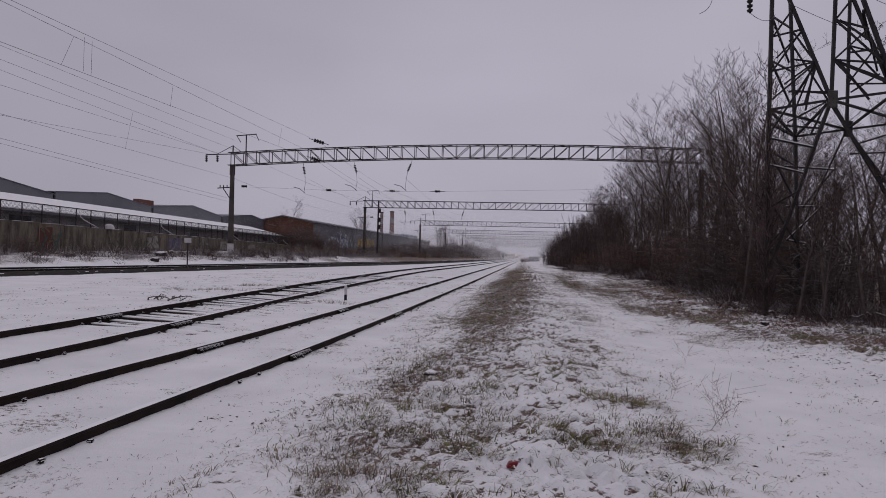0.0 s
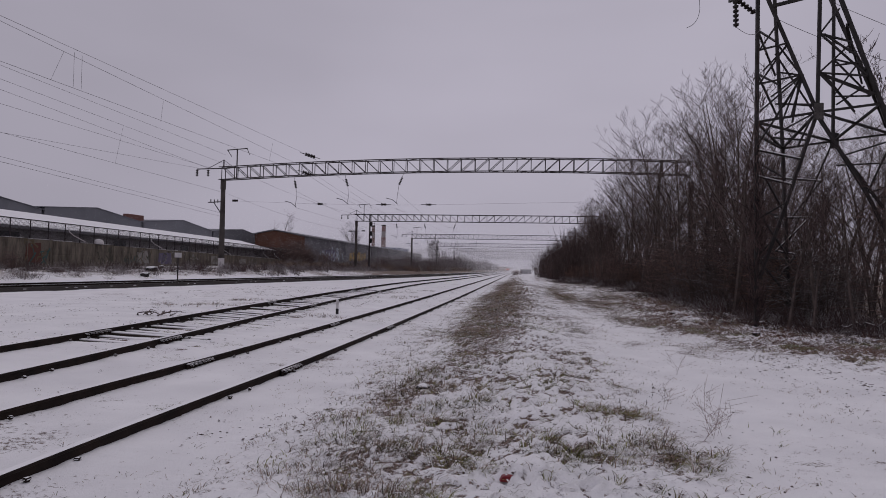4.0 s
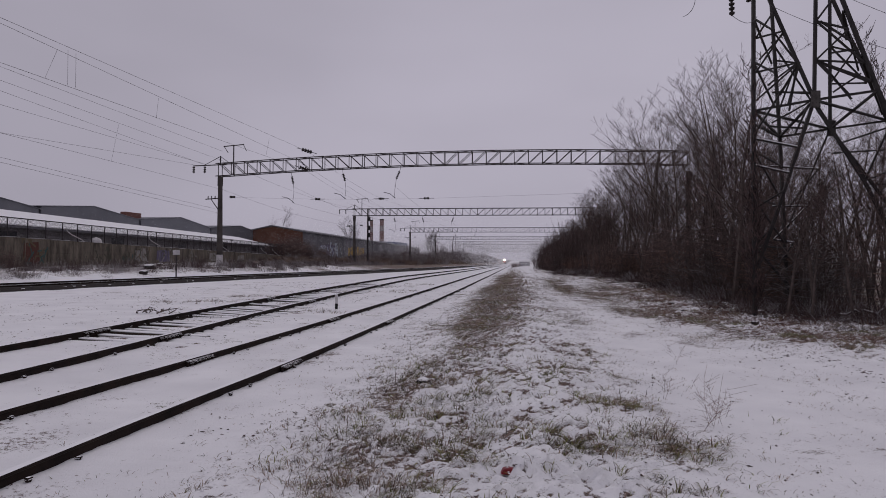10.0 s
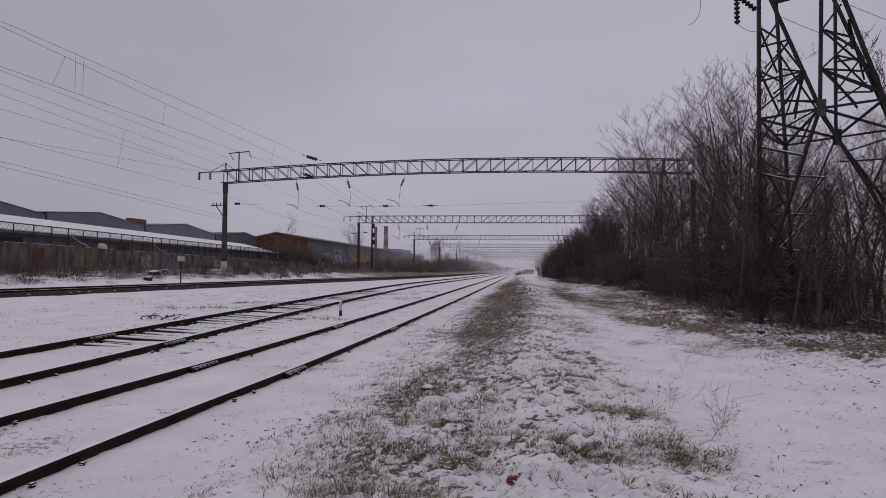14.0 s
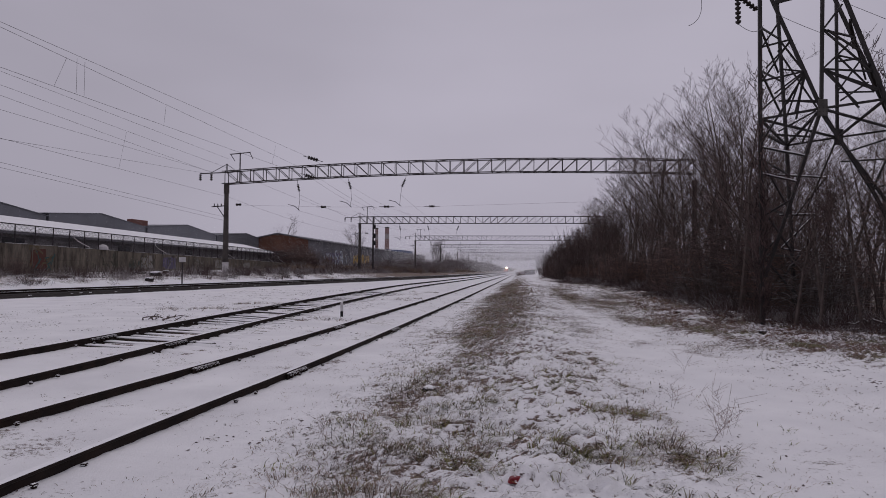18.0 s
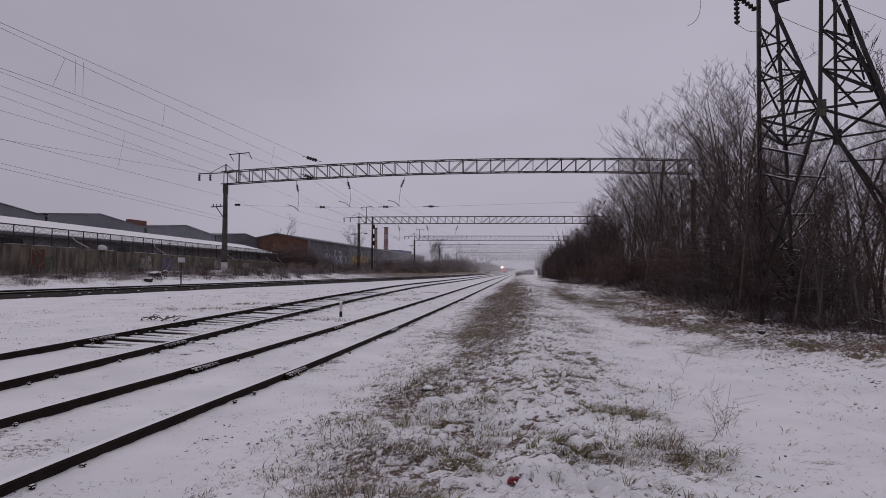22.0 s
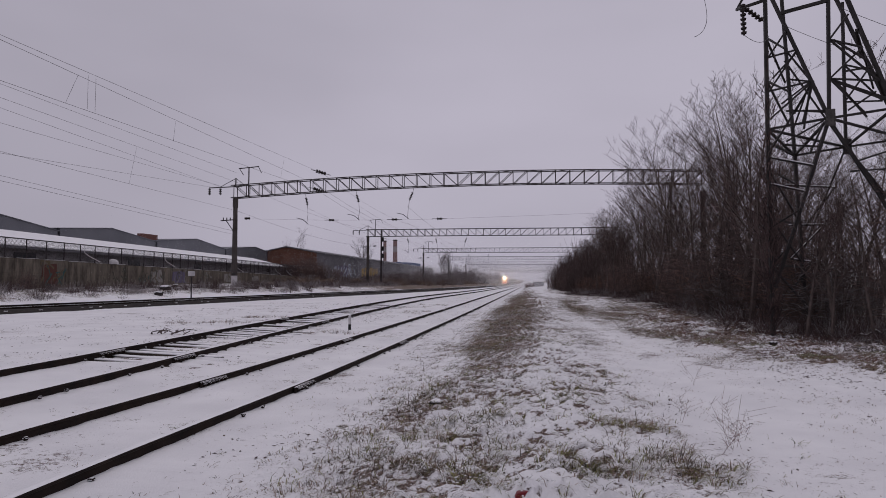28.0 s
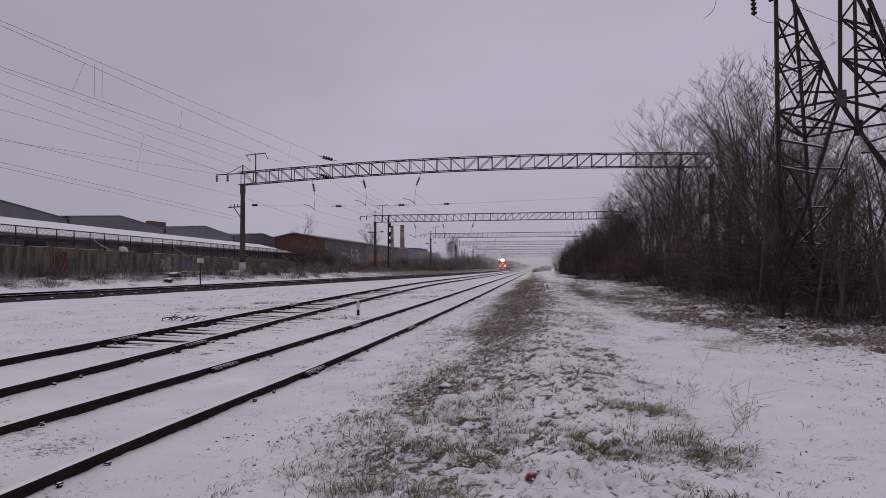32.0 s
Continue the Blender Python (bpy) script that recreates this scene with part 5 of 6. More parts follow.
def plant_wood():
    rng = random.Random(77)
    first = {id(t): True for t in TREES + SHRUBS}

    def put(model, x, y, height):
        m = Matrix.Translation((x, y, ground_z(x, y) - 0.05)) @ Euler((rng.gauss(0, 0.03), rng.gauss(0, 0.03), rng.uniform(0, 6.28))).to_matrix().to_4x4()
        ob = model
        if not first[id(model)]:
            ob = copy_thing(model, m)
        else:
            first[id(model)] = False
            model.matrix_basis = m
        size = height / HEIGHT[model]
        ob.scale = (size, size, size)
        return ob

    for _ in range(190):
        y = 15 + 150 * rng.random() ** 1.5
        x = wood_edge(y) + 0.5 + (3 + 24 * min(1, y / 60)) * rng.random() ** 1.4
        if (x / y > 0.4 and rng.random() < 0.4) or (y < 42 and 0.2 < x / y < 0.4 and rng.random() < 0.5):
            continue
        tall = crown_height(x, y) * rng.uniform(0.5 if y < 42 else 0.68, 1.0)
        put(rng.choice(TREES), x, y, tall)
    for x, y, k in ((9.3, 29, 1), (7.9, 25, 3), (10.6, 33, 0), (8.9, 36, 5), (8.6, 41, 4), (7.4, 22.5, 2), (9.6, 26, 5), (9.0, 47, 1), (12.5, 42, 3), (12.6, 25, 1), (13.6, 26, 4), (15.2, 28, 3), (11.8, 24.6, 5), (12.4, 23.6, 2), (14.4, 25.4, 0), (13.0, 28.5, 2)):
        put(TREES[k], x, y, crown_height(x, y))
    for x, y, k, h in ((7.3, 16.6, 2, 3.6), (8.1, 16.2, 4, 4.2), (8.9, 16.0, 0, 4.4), (7.0, 17.3, 5, 4.6), (9.6, 16.4, 2, 4.4), (7.7, 17.2, 3, 5.0), (9.2, 17.2, 4, 4.8), (10.2, 17.0, 1, 4.9), (6.7, 18.6, 0, 5.4)):
        put(TREES[k], x, y, h)
    # a tall thicket where the wood is densest
    for _ in range(70):
        y = 38 + 80 * rng.random() ** 1.2
        x = wood_edge(y) + 0.6 + 8 * rng.random()
        put(rng.choice(TREES), x, y, crown_height(x, y) * rng.uniform(0.6, 0.9))
    for _ in range(18):
        y = 15.5 + 22 * rng.random()
        put(SHRUBS[5], wood_edge(y) + 0.3 + 3.5 * rng.random(), y, rng.uniform(1.0, 2.6))
    for _ in range(215):
        y = 14.5 + 130 * rng.random() ** 1.4
        x = wood_edge(y) + 0.2 + (3 + 14 * min(1, y / 50)) * rng.random() ** 1.3
        deep = x - wood_edge(y)
        if x / y > 0.38 and rng.random() < 0.72:
            continue
        k = rng.choice((0, 0, 1, 1, 3, 3, 2, 2)) if deep > 1.2 else rng.choice((0, 4, 4, 2, 1))
        put(SHRUBS[k], x, y, min(HEIGHT[SHRUBS[k]] * rng.uniform(0.75, 1.1), 0.8 * crown_height(x, y)))


plant_wood()


def far_thicket(name, label, spots, mat, stems=26, thin=1.0):
    """Distant bare growth as one object of countless thin stems."""
    rng = random.Random(hash_seed(name))
    tubes = []
    for x, y, z, h, w in spots:
        for _ in range(stems):
            p = Vector((x + rng.gauss(0, w * 0.5), y + rng.gauss(0, w * 0.5), z - 0.1))
            q = p + Vector((rng.gauss(0, w * 0.45), rng.gauss(0, w * 0.45), h * rng.uniform(0.25, 1)))
            r = thin * (0.003 + 0.00016 * y)
            tubes.append(([p, (p + q) / 2 + Vector((rng.gauss(0, 0.08 * w), 0, 0.12 * h)), q], [r * 1.6, r, r * 0.6]))
    ob = new(name, tubes_mesh(name, tubes, 3, mat))
    return tagged(ob, label, "thicket", kind="stuff")


def wood_fringe():
    """Low brush and weeds where the wood meets the snow, and fallen twigs on its floor."""
    rng = random.Random(52)
    dark, frosted, red = [], [], []
    for k in range(900):
        y = 11.5 + 70 * rng.random() ** 1.7
        x = wood_edge(y) + rng.gauss(0.35, 0.7)
        spot_row = (x, y, ground_z(x, y) + 0.05, rng.uniform(0.2, 0.75) * (1 if x > wood_edge(y) else 0.5), 0.45)
        (dark if k % 3 else frosted).append(spot_row)
    for _ in range(420):
        y = 9.5 + 26 * rng.random() ** 1.3
        x = wood_edge(y) - 1.3 + rng.gauss(0, 1.0)
        if noise.noise(Vector((x * 0.9, y * 0.6, 58))) > -0.1:
            red.append((x, y, ground_z(x, y) + 0.05, rng.uniform(0.08, 0.26), 0.28))
    far_thicket("fringe_brush", "dark tangled brush along the wood's edge", dark, TWIG, 34, 0.7)
    far_thicket("frosted_fringe_brush", "snow-dusted brush along the wood's edge", frosted, FROSTED, 30, 0.7)
    far_thicket("reddish_weeds", "low reddish dead weeds in the snow before the wood", red, RUSSET, 16, 0.55)


def hash_seed(text):
    return sum(ord(c) * (i + 1) for i, c in enumerate(text))


def scatter_far():
    rng = random.Random(12)
    right = []
    for _ in range(420):
        y = 90 + 600 * rng.random() ** 1.5
        x = wood_edge(y) + 0.3 + (4 + 0.06 * y) * rng.random()
        z = ground_z(x, y)
        right.append((x, y, z, 0.2 - z + min(crown_height(x, y), 9.0) * rng.uniform(0.6, 1.0), 1.6 + 0.004 * y))
    far_thicket("far_wood", "distant bare wood fading into the snowfall", right, TWIG, 46)
    left = []
    for _ in range(430):
        y = 190 + 560 * rng.random() ** 1.4
        x = rng.uniform(-48, -21 - 0.006 * (y - 200))
        z = ground_z(x, y)
        left.append((x, y, z, 0.7 * (0.9 - z) + rng.uniform(2.0, 5.6) * (1 if rng.random() < 0.9 else 1.6) * min(1.0, 0.5 + (y - 190) / 160), 1.6 + 0.003 * y))
    far_thicket("far_bushes", "distant bare bushes along the railway bank", left, HAZEBRUSH, 54)
    near = []
    for _ in range(760):
        y = 22 + 150 * rng.random() ** 1.5
        x = rng.uniform(C3(y) - 10.5, C3(y) - 3.0) if y < 60 else rng.uniform(-46 if y > 100 else -30, C3(y) - 4.2)
        near.append((x, y, ground_z(x, y), rng.uniform(0.25, 0.95) * (2.2 if y > 105 else 1), 0.42 if y < 70 else 0.9))
    far_thicket("bank_brush", "low snow-dusted dead brush on the railway bank", near[::2], FROSTED, 46, 0.5)
    far_thicket("bank_weeds", "dark dead weed stalks on the railway bank", near[1::2], TWIG, 44, 0.5)
    tan = []
    for _ in range(420):
        y = 98 + 150 * rng.random()
        x = rng.uniform(-47, -18.5)
        tan.append((x, y, ground_z(x, y), rng.uniform(0.5, 1.3), 1.2))
    far_thicket("bank_dead_grass", "tan dead grass on the bank below the long hall", tan, GRASSTAN, 60)
    for x, y, k, size in ((-53.5, 158, 1, 0.0), (-66, 170, 1, 1.35), (-71, 270, 3, 1.8), (-74, 282, 0, 1.8), (-69, 262, 1, 1.6)):
        if size:
            ob = copy_thing(TREES[k], pose(x, y, ground_z(x, y), 0, 0, rng.uniform(0, 360)))
            ob.scale = (size, size, size)
            tagged(ob, "bare tree behind the industrial halls")
    # two clumps of tall narrow poplars
    for x, y, size in ((-45.6, 330, 1.0), (-44.6, 333, 1.08), (-43.8, 329, 0.94), (-42.6, 331, 1.05), (-41.8, 334, 0.98), (-41.2, 330, 0.86)):
        ob = copy_thing(POPLAR, pose(x, y, ground_z(x, y), 0, 0, rng.uniform(0, 360)))
        ob.scale = (size, size, size)
    POPLAR.matrix_basis = pose(-46.3, 336, ground_z(-46.3, 336))
    for _ in range(16):
        x, y = rng.uniform(-47.5, -42.5), rng.uniform(114, 142)
        ob = copy_thing(SHRUBS[rng.choice((0, 1, 3))], pose(x, y, ground_z(x, y), 0, 0, rng.uniform(0, 360)))
        ob.scale = [rng.uniform(0.9, 1.35)] * 3
        tagged(ob, "dense brown leafless shrub at the end of the goods shed")
    for x, y, k, size in ((-31.5, 36.5, 4, 0.75), (-30.6, 35.0, 0, 0.42), (-29.5, 54, 4, 0.6), (-31, 60, 4, 0.6), (-27, 66, 4, 0.55), (-29, 75, 4, 0.7), (-31, 46, 4, 0.45), (-44, 132, 3, 0.8), (-43, 128, 1, 0.8), (-46, 137, 0, 1.1), (-38, 175, 3, 0.7), (-40, 190, 1, 0.8), (-36, 205, 3, 0.9), (-33, 150, 0, 0.5), (-46.5, 128, 3, 1.1), (-45.5, 126, 1, 1.1), (-47.5, 132, 3, 1.2), (-47.5, 137, 0, 1.3), (-45, 124, 0, 1.0), (-0.6, 190, 2, 0.6), (0.4, 200, 0, 0.5), (1.2, 212, 2, 0.6), (-0.2, 215, 4, 0.9)):
        ob = copy_thing(SHRUBS[k], pose(x, y, ground_z(x, y), 0, 0, rng.uniform(0, 360)))
        ob.scale = (size, size, size)
        tagged(ob, "leafless shrub dusted with snow on the railway bank")


scatter_far()
wood_fringe()


# ---- grass and weeds in the snow ----
def blades(name, label, spots, material, category="grass"):
    """Curved, tapering blades; spots: (x, y, z, length, lean, direction, width)."""
    verts, faces = [], []
    for x, y, z, length, lean, ang, w in spots:
        c, s = math.cos(ang), math.sin(ang)
        k = len(verts)
        for u, ww in ((0, 1.0), (0.5, 0.8), (0.85, 0.45)):
            out, up = length * lean * u * u, length * u * (1 - 0.45 * lean * u)
            verts += [(x + c * out - s * w * ww, y + s * out + c * w * ww, z + up), (x + c * out + s * w * ww, y + s * out - c * w * ww, z + up)]
        verts.append((x + c * length * lean, y + s * length * lean, z + length * (1 - 0.6 * lean)))
        faces += [(k, k + 1, k + 3, k + 2), (k + 2, k + 3, k + 5, k + 4), (k + 4, k + 5, k + 6)]
    me = bpy.data.meshes.new(name)
    me.from_pydata(verts, [], faces)
    me.materials.append(material)
    me.update()
    return tagged(new(name, me), label, category, kind="stuff")


def sow():
    rng = random.Random(31)
    green, tan, laden = [], [], []

    def tuft(x, y, count, reach, length, lean, share, white=0.16):
        """A tussock: the blades fall outwards from its middle, combed by the wind."""
        way = rng.gauss(0.5, 1.2)
        if rng.random() < 0.75 * open_snow(x, y):
            return
        z = ground_z(x, y) + snow_relief(x, y) - 0.02
        for _ in range(count):
            ang, out = rng.uniform(0, 6.28), abs(rng.gauss(0, reach))
            px, py = x + math.cos(ang) * out, y + math.sin(ang) * out
            fall = math.atan2(math.sin(ang) + 0.9 * math.sin(way), math.cos(ang) + 0.9 * math.cos(way)) + rng.gauss(0, 0.5)
            wide = rng.uniform(0.0014, 0.0032) * (1 + 0.06 * py)
            one = [px, py, z, length * rng.uniform(0.45, 1.15), min(1.45, abs(rng.gauss(lean, 0.32))), fall, wide]
            if rng.random() < white:
                one[4], one[6] = min(1.45, one[4] + 0.2), 1.7 * wide
                laden.append(one)
            else:
                (green if rng.random() < share else tan).append(one)

    # the rough berm
    for _ in range(15000):
        y = 2.6 + 38 * rng.random() ** 2.0
        lush = rng.random() < 0.36
        x = rng.gauss(-0.9 - 0.008 * y, 0.5) if lush else rng.gauss(-0.1, 0.95 + 0.006 * y)
        if y < 12 and x < -1.85 and rng.random() < 0.8:
            continue
        if y < 16 and noise.noise(Vector((x * 4.5, y * 3.4, 81))) < 0.03:
            continue
        if lush and noise.noise(Vector((x * 1.6, y * 1.3, 50))) < -0.05:
            continue
        if x < C1(y) + 1.6 or (not lush and y < 14 and lumps(x, y) > 0.24 and rng.random() < 0.85):
            continue
        if noise.noise(Vector((x * 0.8, y * 0.6, 3))) < -0.12 and rng.random() < 0.75:
            continue
        olive = noise.noise(Vector((x, y, 9))) > -0.05
        tuft(x, y, rng.randint(6, 15), 0.05 + 0.005 * y, (rng.uniform(0.07, 0.17) if lush else rng.uniform(0.05, 0.13)) * (1 if y < 10 else 0.7), 1.2, (0.55 if y < 18 else 0.25) if olive else 0.15)
    # thick sward in the places where it stands
    for sx, sy, rx, ry, much in SWARD:
        for _ in range(int(min(800, (700 if sy < 10 else 520) * rx * ry * much + 60))):
            x, y = rng.gauss(sx, 0.6 * rx), rng.gauss(sy, 0.6 * ry)
            if y < 2.7 or x < C1(y) + 1.6 or noise.noise(Vector((x * 2.6, y * 1.9, 64))) < -0.12:
                continue
            near = y < 10
            tuft(x, y, rng.randint(7, 16), 0.06 + 0.004 * y, rng.uniform(0.08, 0.17) if near else rng.uniform(0.05, 0.12), 1.15 if near else 1.25, (0.55 if near else 0.22) if noise.noise(Vector((x * 0.9, y * 0.5, 29))) > -0.05 else 0.15)
    for _ in range(1000):
        y = 3.0 + 9 * rng.random() ** 1.4
        x = rng.uniform(-0.7, 1.6)
        if lumps(x, y) < 0.22:
            tuft(x, y, rng.randint(8, 22), 0.06, rng.uniform(0.07, 0.17), 1.1, 0.36)
    for x, y in TUSSOCKS:
        for _ in range(6):
            tuft(x + rng.gauss(0, 0.12), y + rng.gauss(0, 0.1), 30, 0.06, 0.16, 1.4, 0.45, 0.15)
    # short tufts on the slope towards the near track
    for _ in range(2400):
        y = 3.2 + 15 * rng.random() ** 1.4
        x = rng.gauss(-2.1, 0.36)
        if x > C1(y) + 1.3 and noise.noise(Vector((x * 2.2, y * 1.5, 45))) > 0.02:
            tuft(x, y, rng.randint(3, 9), 0.035, rng.uniform(0.03, 0.085), 1.0, 0.12, 0.3)
    # the path and the snowy verge before the wood
    for _ in range(7600):
        y = 4 + 26 * rng.random() ** 1.6
        x = rng.uniform(1.6, 7.5)
        if noise.noise(Vector((x * 0.9, y * 0.5, 27))) > (-0.02 if x < 3.6 else -0.2):
            tuft(x, y, rng.randint(1, 5), 0.05, rng.uniform(0.025, 0.07), 0.9, 0.2)
    for _ in range(3600):
        y = 7 + 60 * rng.random() ** 1.5
        x = wood_edge(y) - 1.6 + rng.gauss(0, 1.4)
        if noise.noise(Vector((x * 0.9, y * 0.6, 91))) > -0.12:
            tuft(x, y, rng.randint(5, 12), 0.10, rng.uniform(0.05, 0.15), 1.15, 0.12, 0.35)
    # between and beside the rails
    for _ in range(1700):
        y = 3 + 32 * rng.random() ** 1.3
        x = C1(y) + rng.choice((0.4, 1.1, 1.3, 1.6, 1.9, 2.2, -0.3, 1.5, -0.9, 0.2)) + rng.gauss(0, 0.22)
        if noise.noise(Vector((x * 0.9, y * 0.7, 46))) > -0.05:
            tuft(x, y, rng.randint(2, 7), 0.05, rng.uniform(0.03, 0.08), 1.15, 0.12)
    for x, y, n in ((-11.2, 21.5, 90), (-10.6, 21.9, 90), (-12.0, 21.0, 60), (-10.4, 25.0, 90), (-9.9, 25.4, 80), (-11.0, 24.6, 60), (-6.3, 19.6, 60), (-6.0, 20.0, 50), (-6.3, 32, 60), (-5.9, 34, 60), (-6.0, 42, 80), (-8.5, 16.8, 60)):
        for _ in range(n // 6):
            tuft(x + rng.gauss(0, 0.5), y + rng.gauss(0, 0.25), 9, 0.09, 0.17, 0.85, 0.03, 0.3)
    for _ in range(900):
        y = 9 + 28 * rng.random()
        x = rng.uniform(-16, -5.5)
        if noise.noise(Vector((x * 0.7, y * 0.7, 33))) > 0.12:
            tuft(x, y, rng.randint(3, 8), 0.07, 0.07, 1.0, 0.05)
    blades("green_grass", "frosted green grass blades poking through snow", green, GRASSGREEN)
    blades("dead_grass", "tan dead grass bent over in the snow", tan, GRASSTAN)
    blades("snow_laden_grass", "bent grass blades laden with snow", laden, LADEN)


sow()


def snow_clumps():
    """Lumps of snow caught on the bent grass."""
    rng = random.Random(88)
    bm = bmesh.new()
    bmesh.ops.create_icosphere(bm, subdivisions=1, radius=1.0)
    unit = [v.co.copy() for v in bm.verts]
    tris = [[v.index for v in f.verts] for f in bm.faces]
    bm.free()
    verts, faces = [], []
    for _ in range(9000):
        y = 2.7 + 32 * rng.random() ** 2.0
        x = rng.gauss(-0.1, 1.15) if rng.random() < 0.8 else wood_edge(y) - 1.0 + rng.gauss(0, 1.2)
        if x < C1(y) + 1.7:
            continue
        z = ground_z(x, y) + snow_relief(x, y) + rng.uniform(0.0, 0.10 if -2 < x < -0.3 else 0.05)
        r = rng.uniform(0.004, 0.010) * (1 + 0.025 * y)
        a, long = rng.uniform(0, 6.28), rng.uniform(1.0, 1.9)
        c, s = math.cos(a), math.sin(a)
        k, seed = len(verts), rng.uniform(0, 50)
        for u in unit:
            q = u * (1 + 0.45 * noise.noise(u * 1.7 + Vector((seed, 0, 0)))) * r
            px, py, pz = q.x * long, q.y, q.z * 0.45
            verts.append((x + c * px - s * py, y + s * px + c * py, z + pz))
        faces += [[k + i for i in t] for t in tris]
    me = bpy.data.meshes.new("snow_clumps")
    me.from_pydata(verts, [], faces)
    me.materials.append(SNOW)
    me.polygons.foreach_set("use_smooth", [True] * len(faces))
    me.update()
    tagged(new("snow_clumps", me), "lumps of snow caught on bent grass", "snow", kind="stuff")


snow_clumps()


def weed(x, y, height, seed, count):
    rng = random.Random(seed)
    w = thing("dry_weed", (x, y, ground_z(x, y)), "thin dry reddish weed stalk standing in snow", "weed", "dry weeds")
    tubes = []
    for _ in range(count):
        p = Vector((rng.gauss(0, 0.03), rng.gauss(0, 0.03), -0.02))
        q = Vector((rng.gauss(0, 0.12), rng.gauss(0, 0.1), height * rng.uniform(0.7, 1)))
        tubes.append(([p, (p + q) / 2 + Vector((rng.gauss(0, 0.02), 0, 0)), q], [0.0017, 0.0014, 0.001]))
        for _ in range(9):
            u = rng.uniform(0.25, 0.95)
            b = p.lerp(q, u)
            e = b + Vector((rng.gauss(0, 0.09), rng.gauss(0, 0.09), rng.uniform(0.03, 0.12)))
            tubes.append(([b, e], [0.0014, 0.0009]))
    tagged(piece("stalk", tubes_mesh("stalk", tubes, 3, RUSSET), w, Matrix()), kind="stuff")


for k, (x, y, h, n) in enumerate(((1.94, 6.5, 0.6, 3), (2.06, 6.6, 0.5, 2), (1.72, 7.6, 0.34, 2), (1.82, 6.3, 0.3, 2), (2.2, 7.0, 0.3, 2), (2.6, 10.5, 0.35, 2), (-2.0, 6.2, 0.2, 2))):
    weed(x, y, h, 60 + k, n)


def small_things():
    bm = bmesh.new()
    prism(bm, [(-0.07, 0, 0.0), (0.07, -0.01, 0.0), (0.075, 0.0, 0.03), (0.03, 0.01, 0.055), (-0.05, 0.0, 0.04)], (0.01, 0.06, 0.0))
    bmesh.ops.bevel(bm, geom=bm.edges[:], offset=0.006, segments=1, affect="EDGES")
    ob = tagged(part("litter_scrap", bm, REDBIT), "crumpled red plastic scrap lying in the snow", "litter")
    ob.matrix_basis = pose(-0.02, 4.74, ground_z(0, 4.74) + snow_relief(-0.02, 4.74) - 0.008, 0, 8, 20)
    rng = random.Random(2)
    heap = thing("broken_branches", (-10.3, 16.9, ground_z(-10.3, 16.9) + 0.02), "dark broken branches lying in the snow between tracks", "branches")
    for k in range(12):
        bm = bmesh.new()
        p = Vector((rng.gauss(0, 0.3), rng.gauss(0, 0.25), 0))
        q = p + Vector((rng.uniform(0.2, 0.5), rng.gauss(0, 0.2), rng.uniform(0.02, 0.12)))
        sweep(bm, [p, p.lerp(q, 0.4) + Vector((rng.gauss(0, 0.05), rng.gauss(0, 0.05), 0.05)), p.lerp(q, 0.7) + Vector((rng.gauss(0, 0.06), rng.gauss(0, 0.06), 0.07)), q], [0.015, 0.013, 0.011, 0.007], 5)
        part("branch", bm, BARK, heap)
    # the stone at (5.59, 23.4) is added in place of a dark hole in the snow
    for k, (x, y, r) in enumerate(((-26.2, 43, 0.42), (-29.8, 50.5, 0.3), (-24.5, 39.5, 0.3), (-4.9, 4.4, 0.06), (-1.2, 8.4, 0.1), (5.9, 16.4, 0.09), (6.3, 16.0, 0.07), (7.0, 19, 0.1), (5.59, 23.4, 0.11), (5.2, 20.5, 0.08))):
        s = thing("stone", (x, y, ground_z(x, y)), "dark rough stone capped with snow", "stone", "stones")
        for nm, mat, z, sq, rr in (("rock", BALLAST, 0.1, 0.75, 1.0), ("snow_cap", SNOW, 0.6, 0.32, 0.82)):
            bm = bmesh.new()
            bmesh.ops.create_icosphere(bm, subdivisions=2, radius=r * rr)
            for v in bm.verts:
                v.co = Vector((v.co.x, v.co.y, v.co.z * sq)) * (1 + 0.35 * noise.noise(v.co * (2.2 / r) + Vector((k, 0, 0)))) + Vector((0, 0, z * r))
            part(nm, bm, mat, s)


small_things()


def fallen_branches():
    rng = random.Random(14)
    for k, (x, y, z, length, ang) in enumerate(((8.4, 16.0, 0.6, 1.5, -0.4), (8.0, 16.4, 0.35, 1.2, 0.5), (9.2, 15.6, 0.2, 1.6, 0.3))):
        b = thing("fallen_branch", (x, y, ground_z(x, y)), "bent dead branch with a line of snow along it", "branch", "dead branches")
        pts = [Vector((-0.3 * length, 0.1, -0.1))]
        for i in range(1, 7):
            u = i / 6
            pts.append(Vector(((u - 0.3) * length * math.cos(ang), 0.15 * rng.gauss(0, 1) * u, 0.5 * z * math.sin(math.pi * min(0.95, 0.15 + 0.75 * u)) + 0.05 * rng.gauss(0, 1))))
        bm = bmesh.new()
        sweep(bm, pts, [0.03, 0.028, 0.025, 0.022, 0.018, 0.014, 0.008], 6)
        part("branch", bm, BARK, b)
        bm = bmesh.new()
        sweep(bm, [p + Vector((0, 0, 0.02)) for p in pts[1:]], [0.012, 0.012, 0.011, 0.009, 0.007, 0.004], 5)
        part("snow_line", bm, SNOW, b)


fallen_branches()


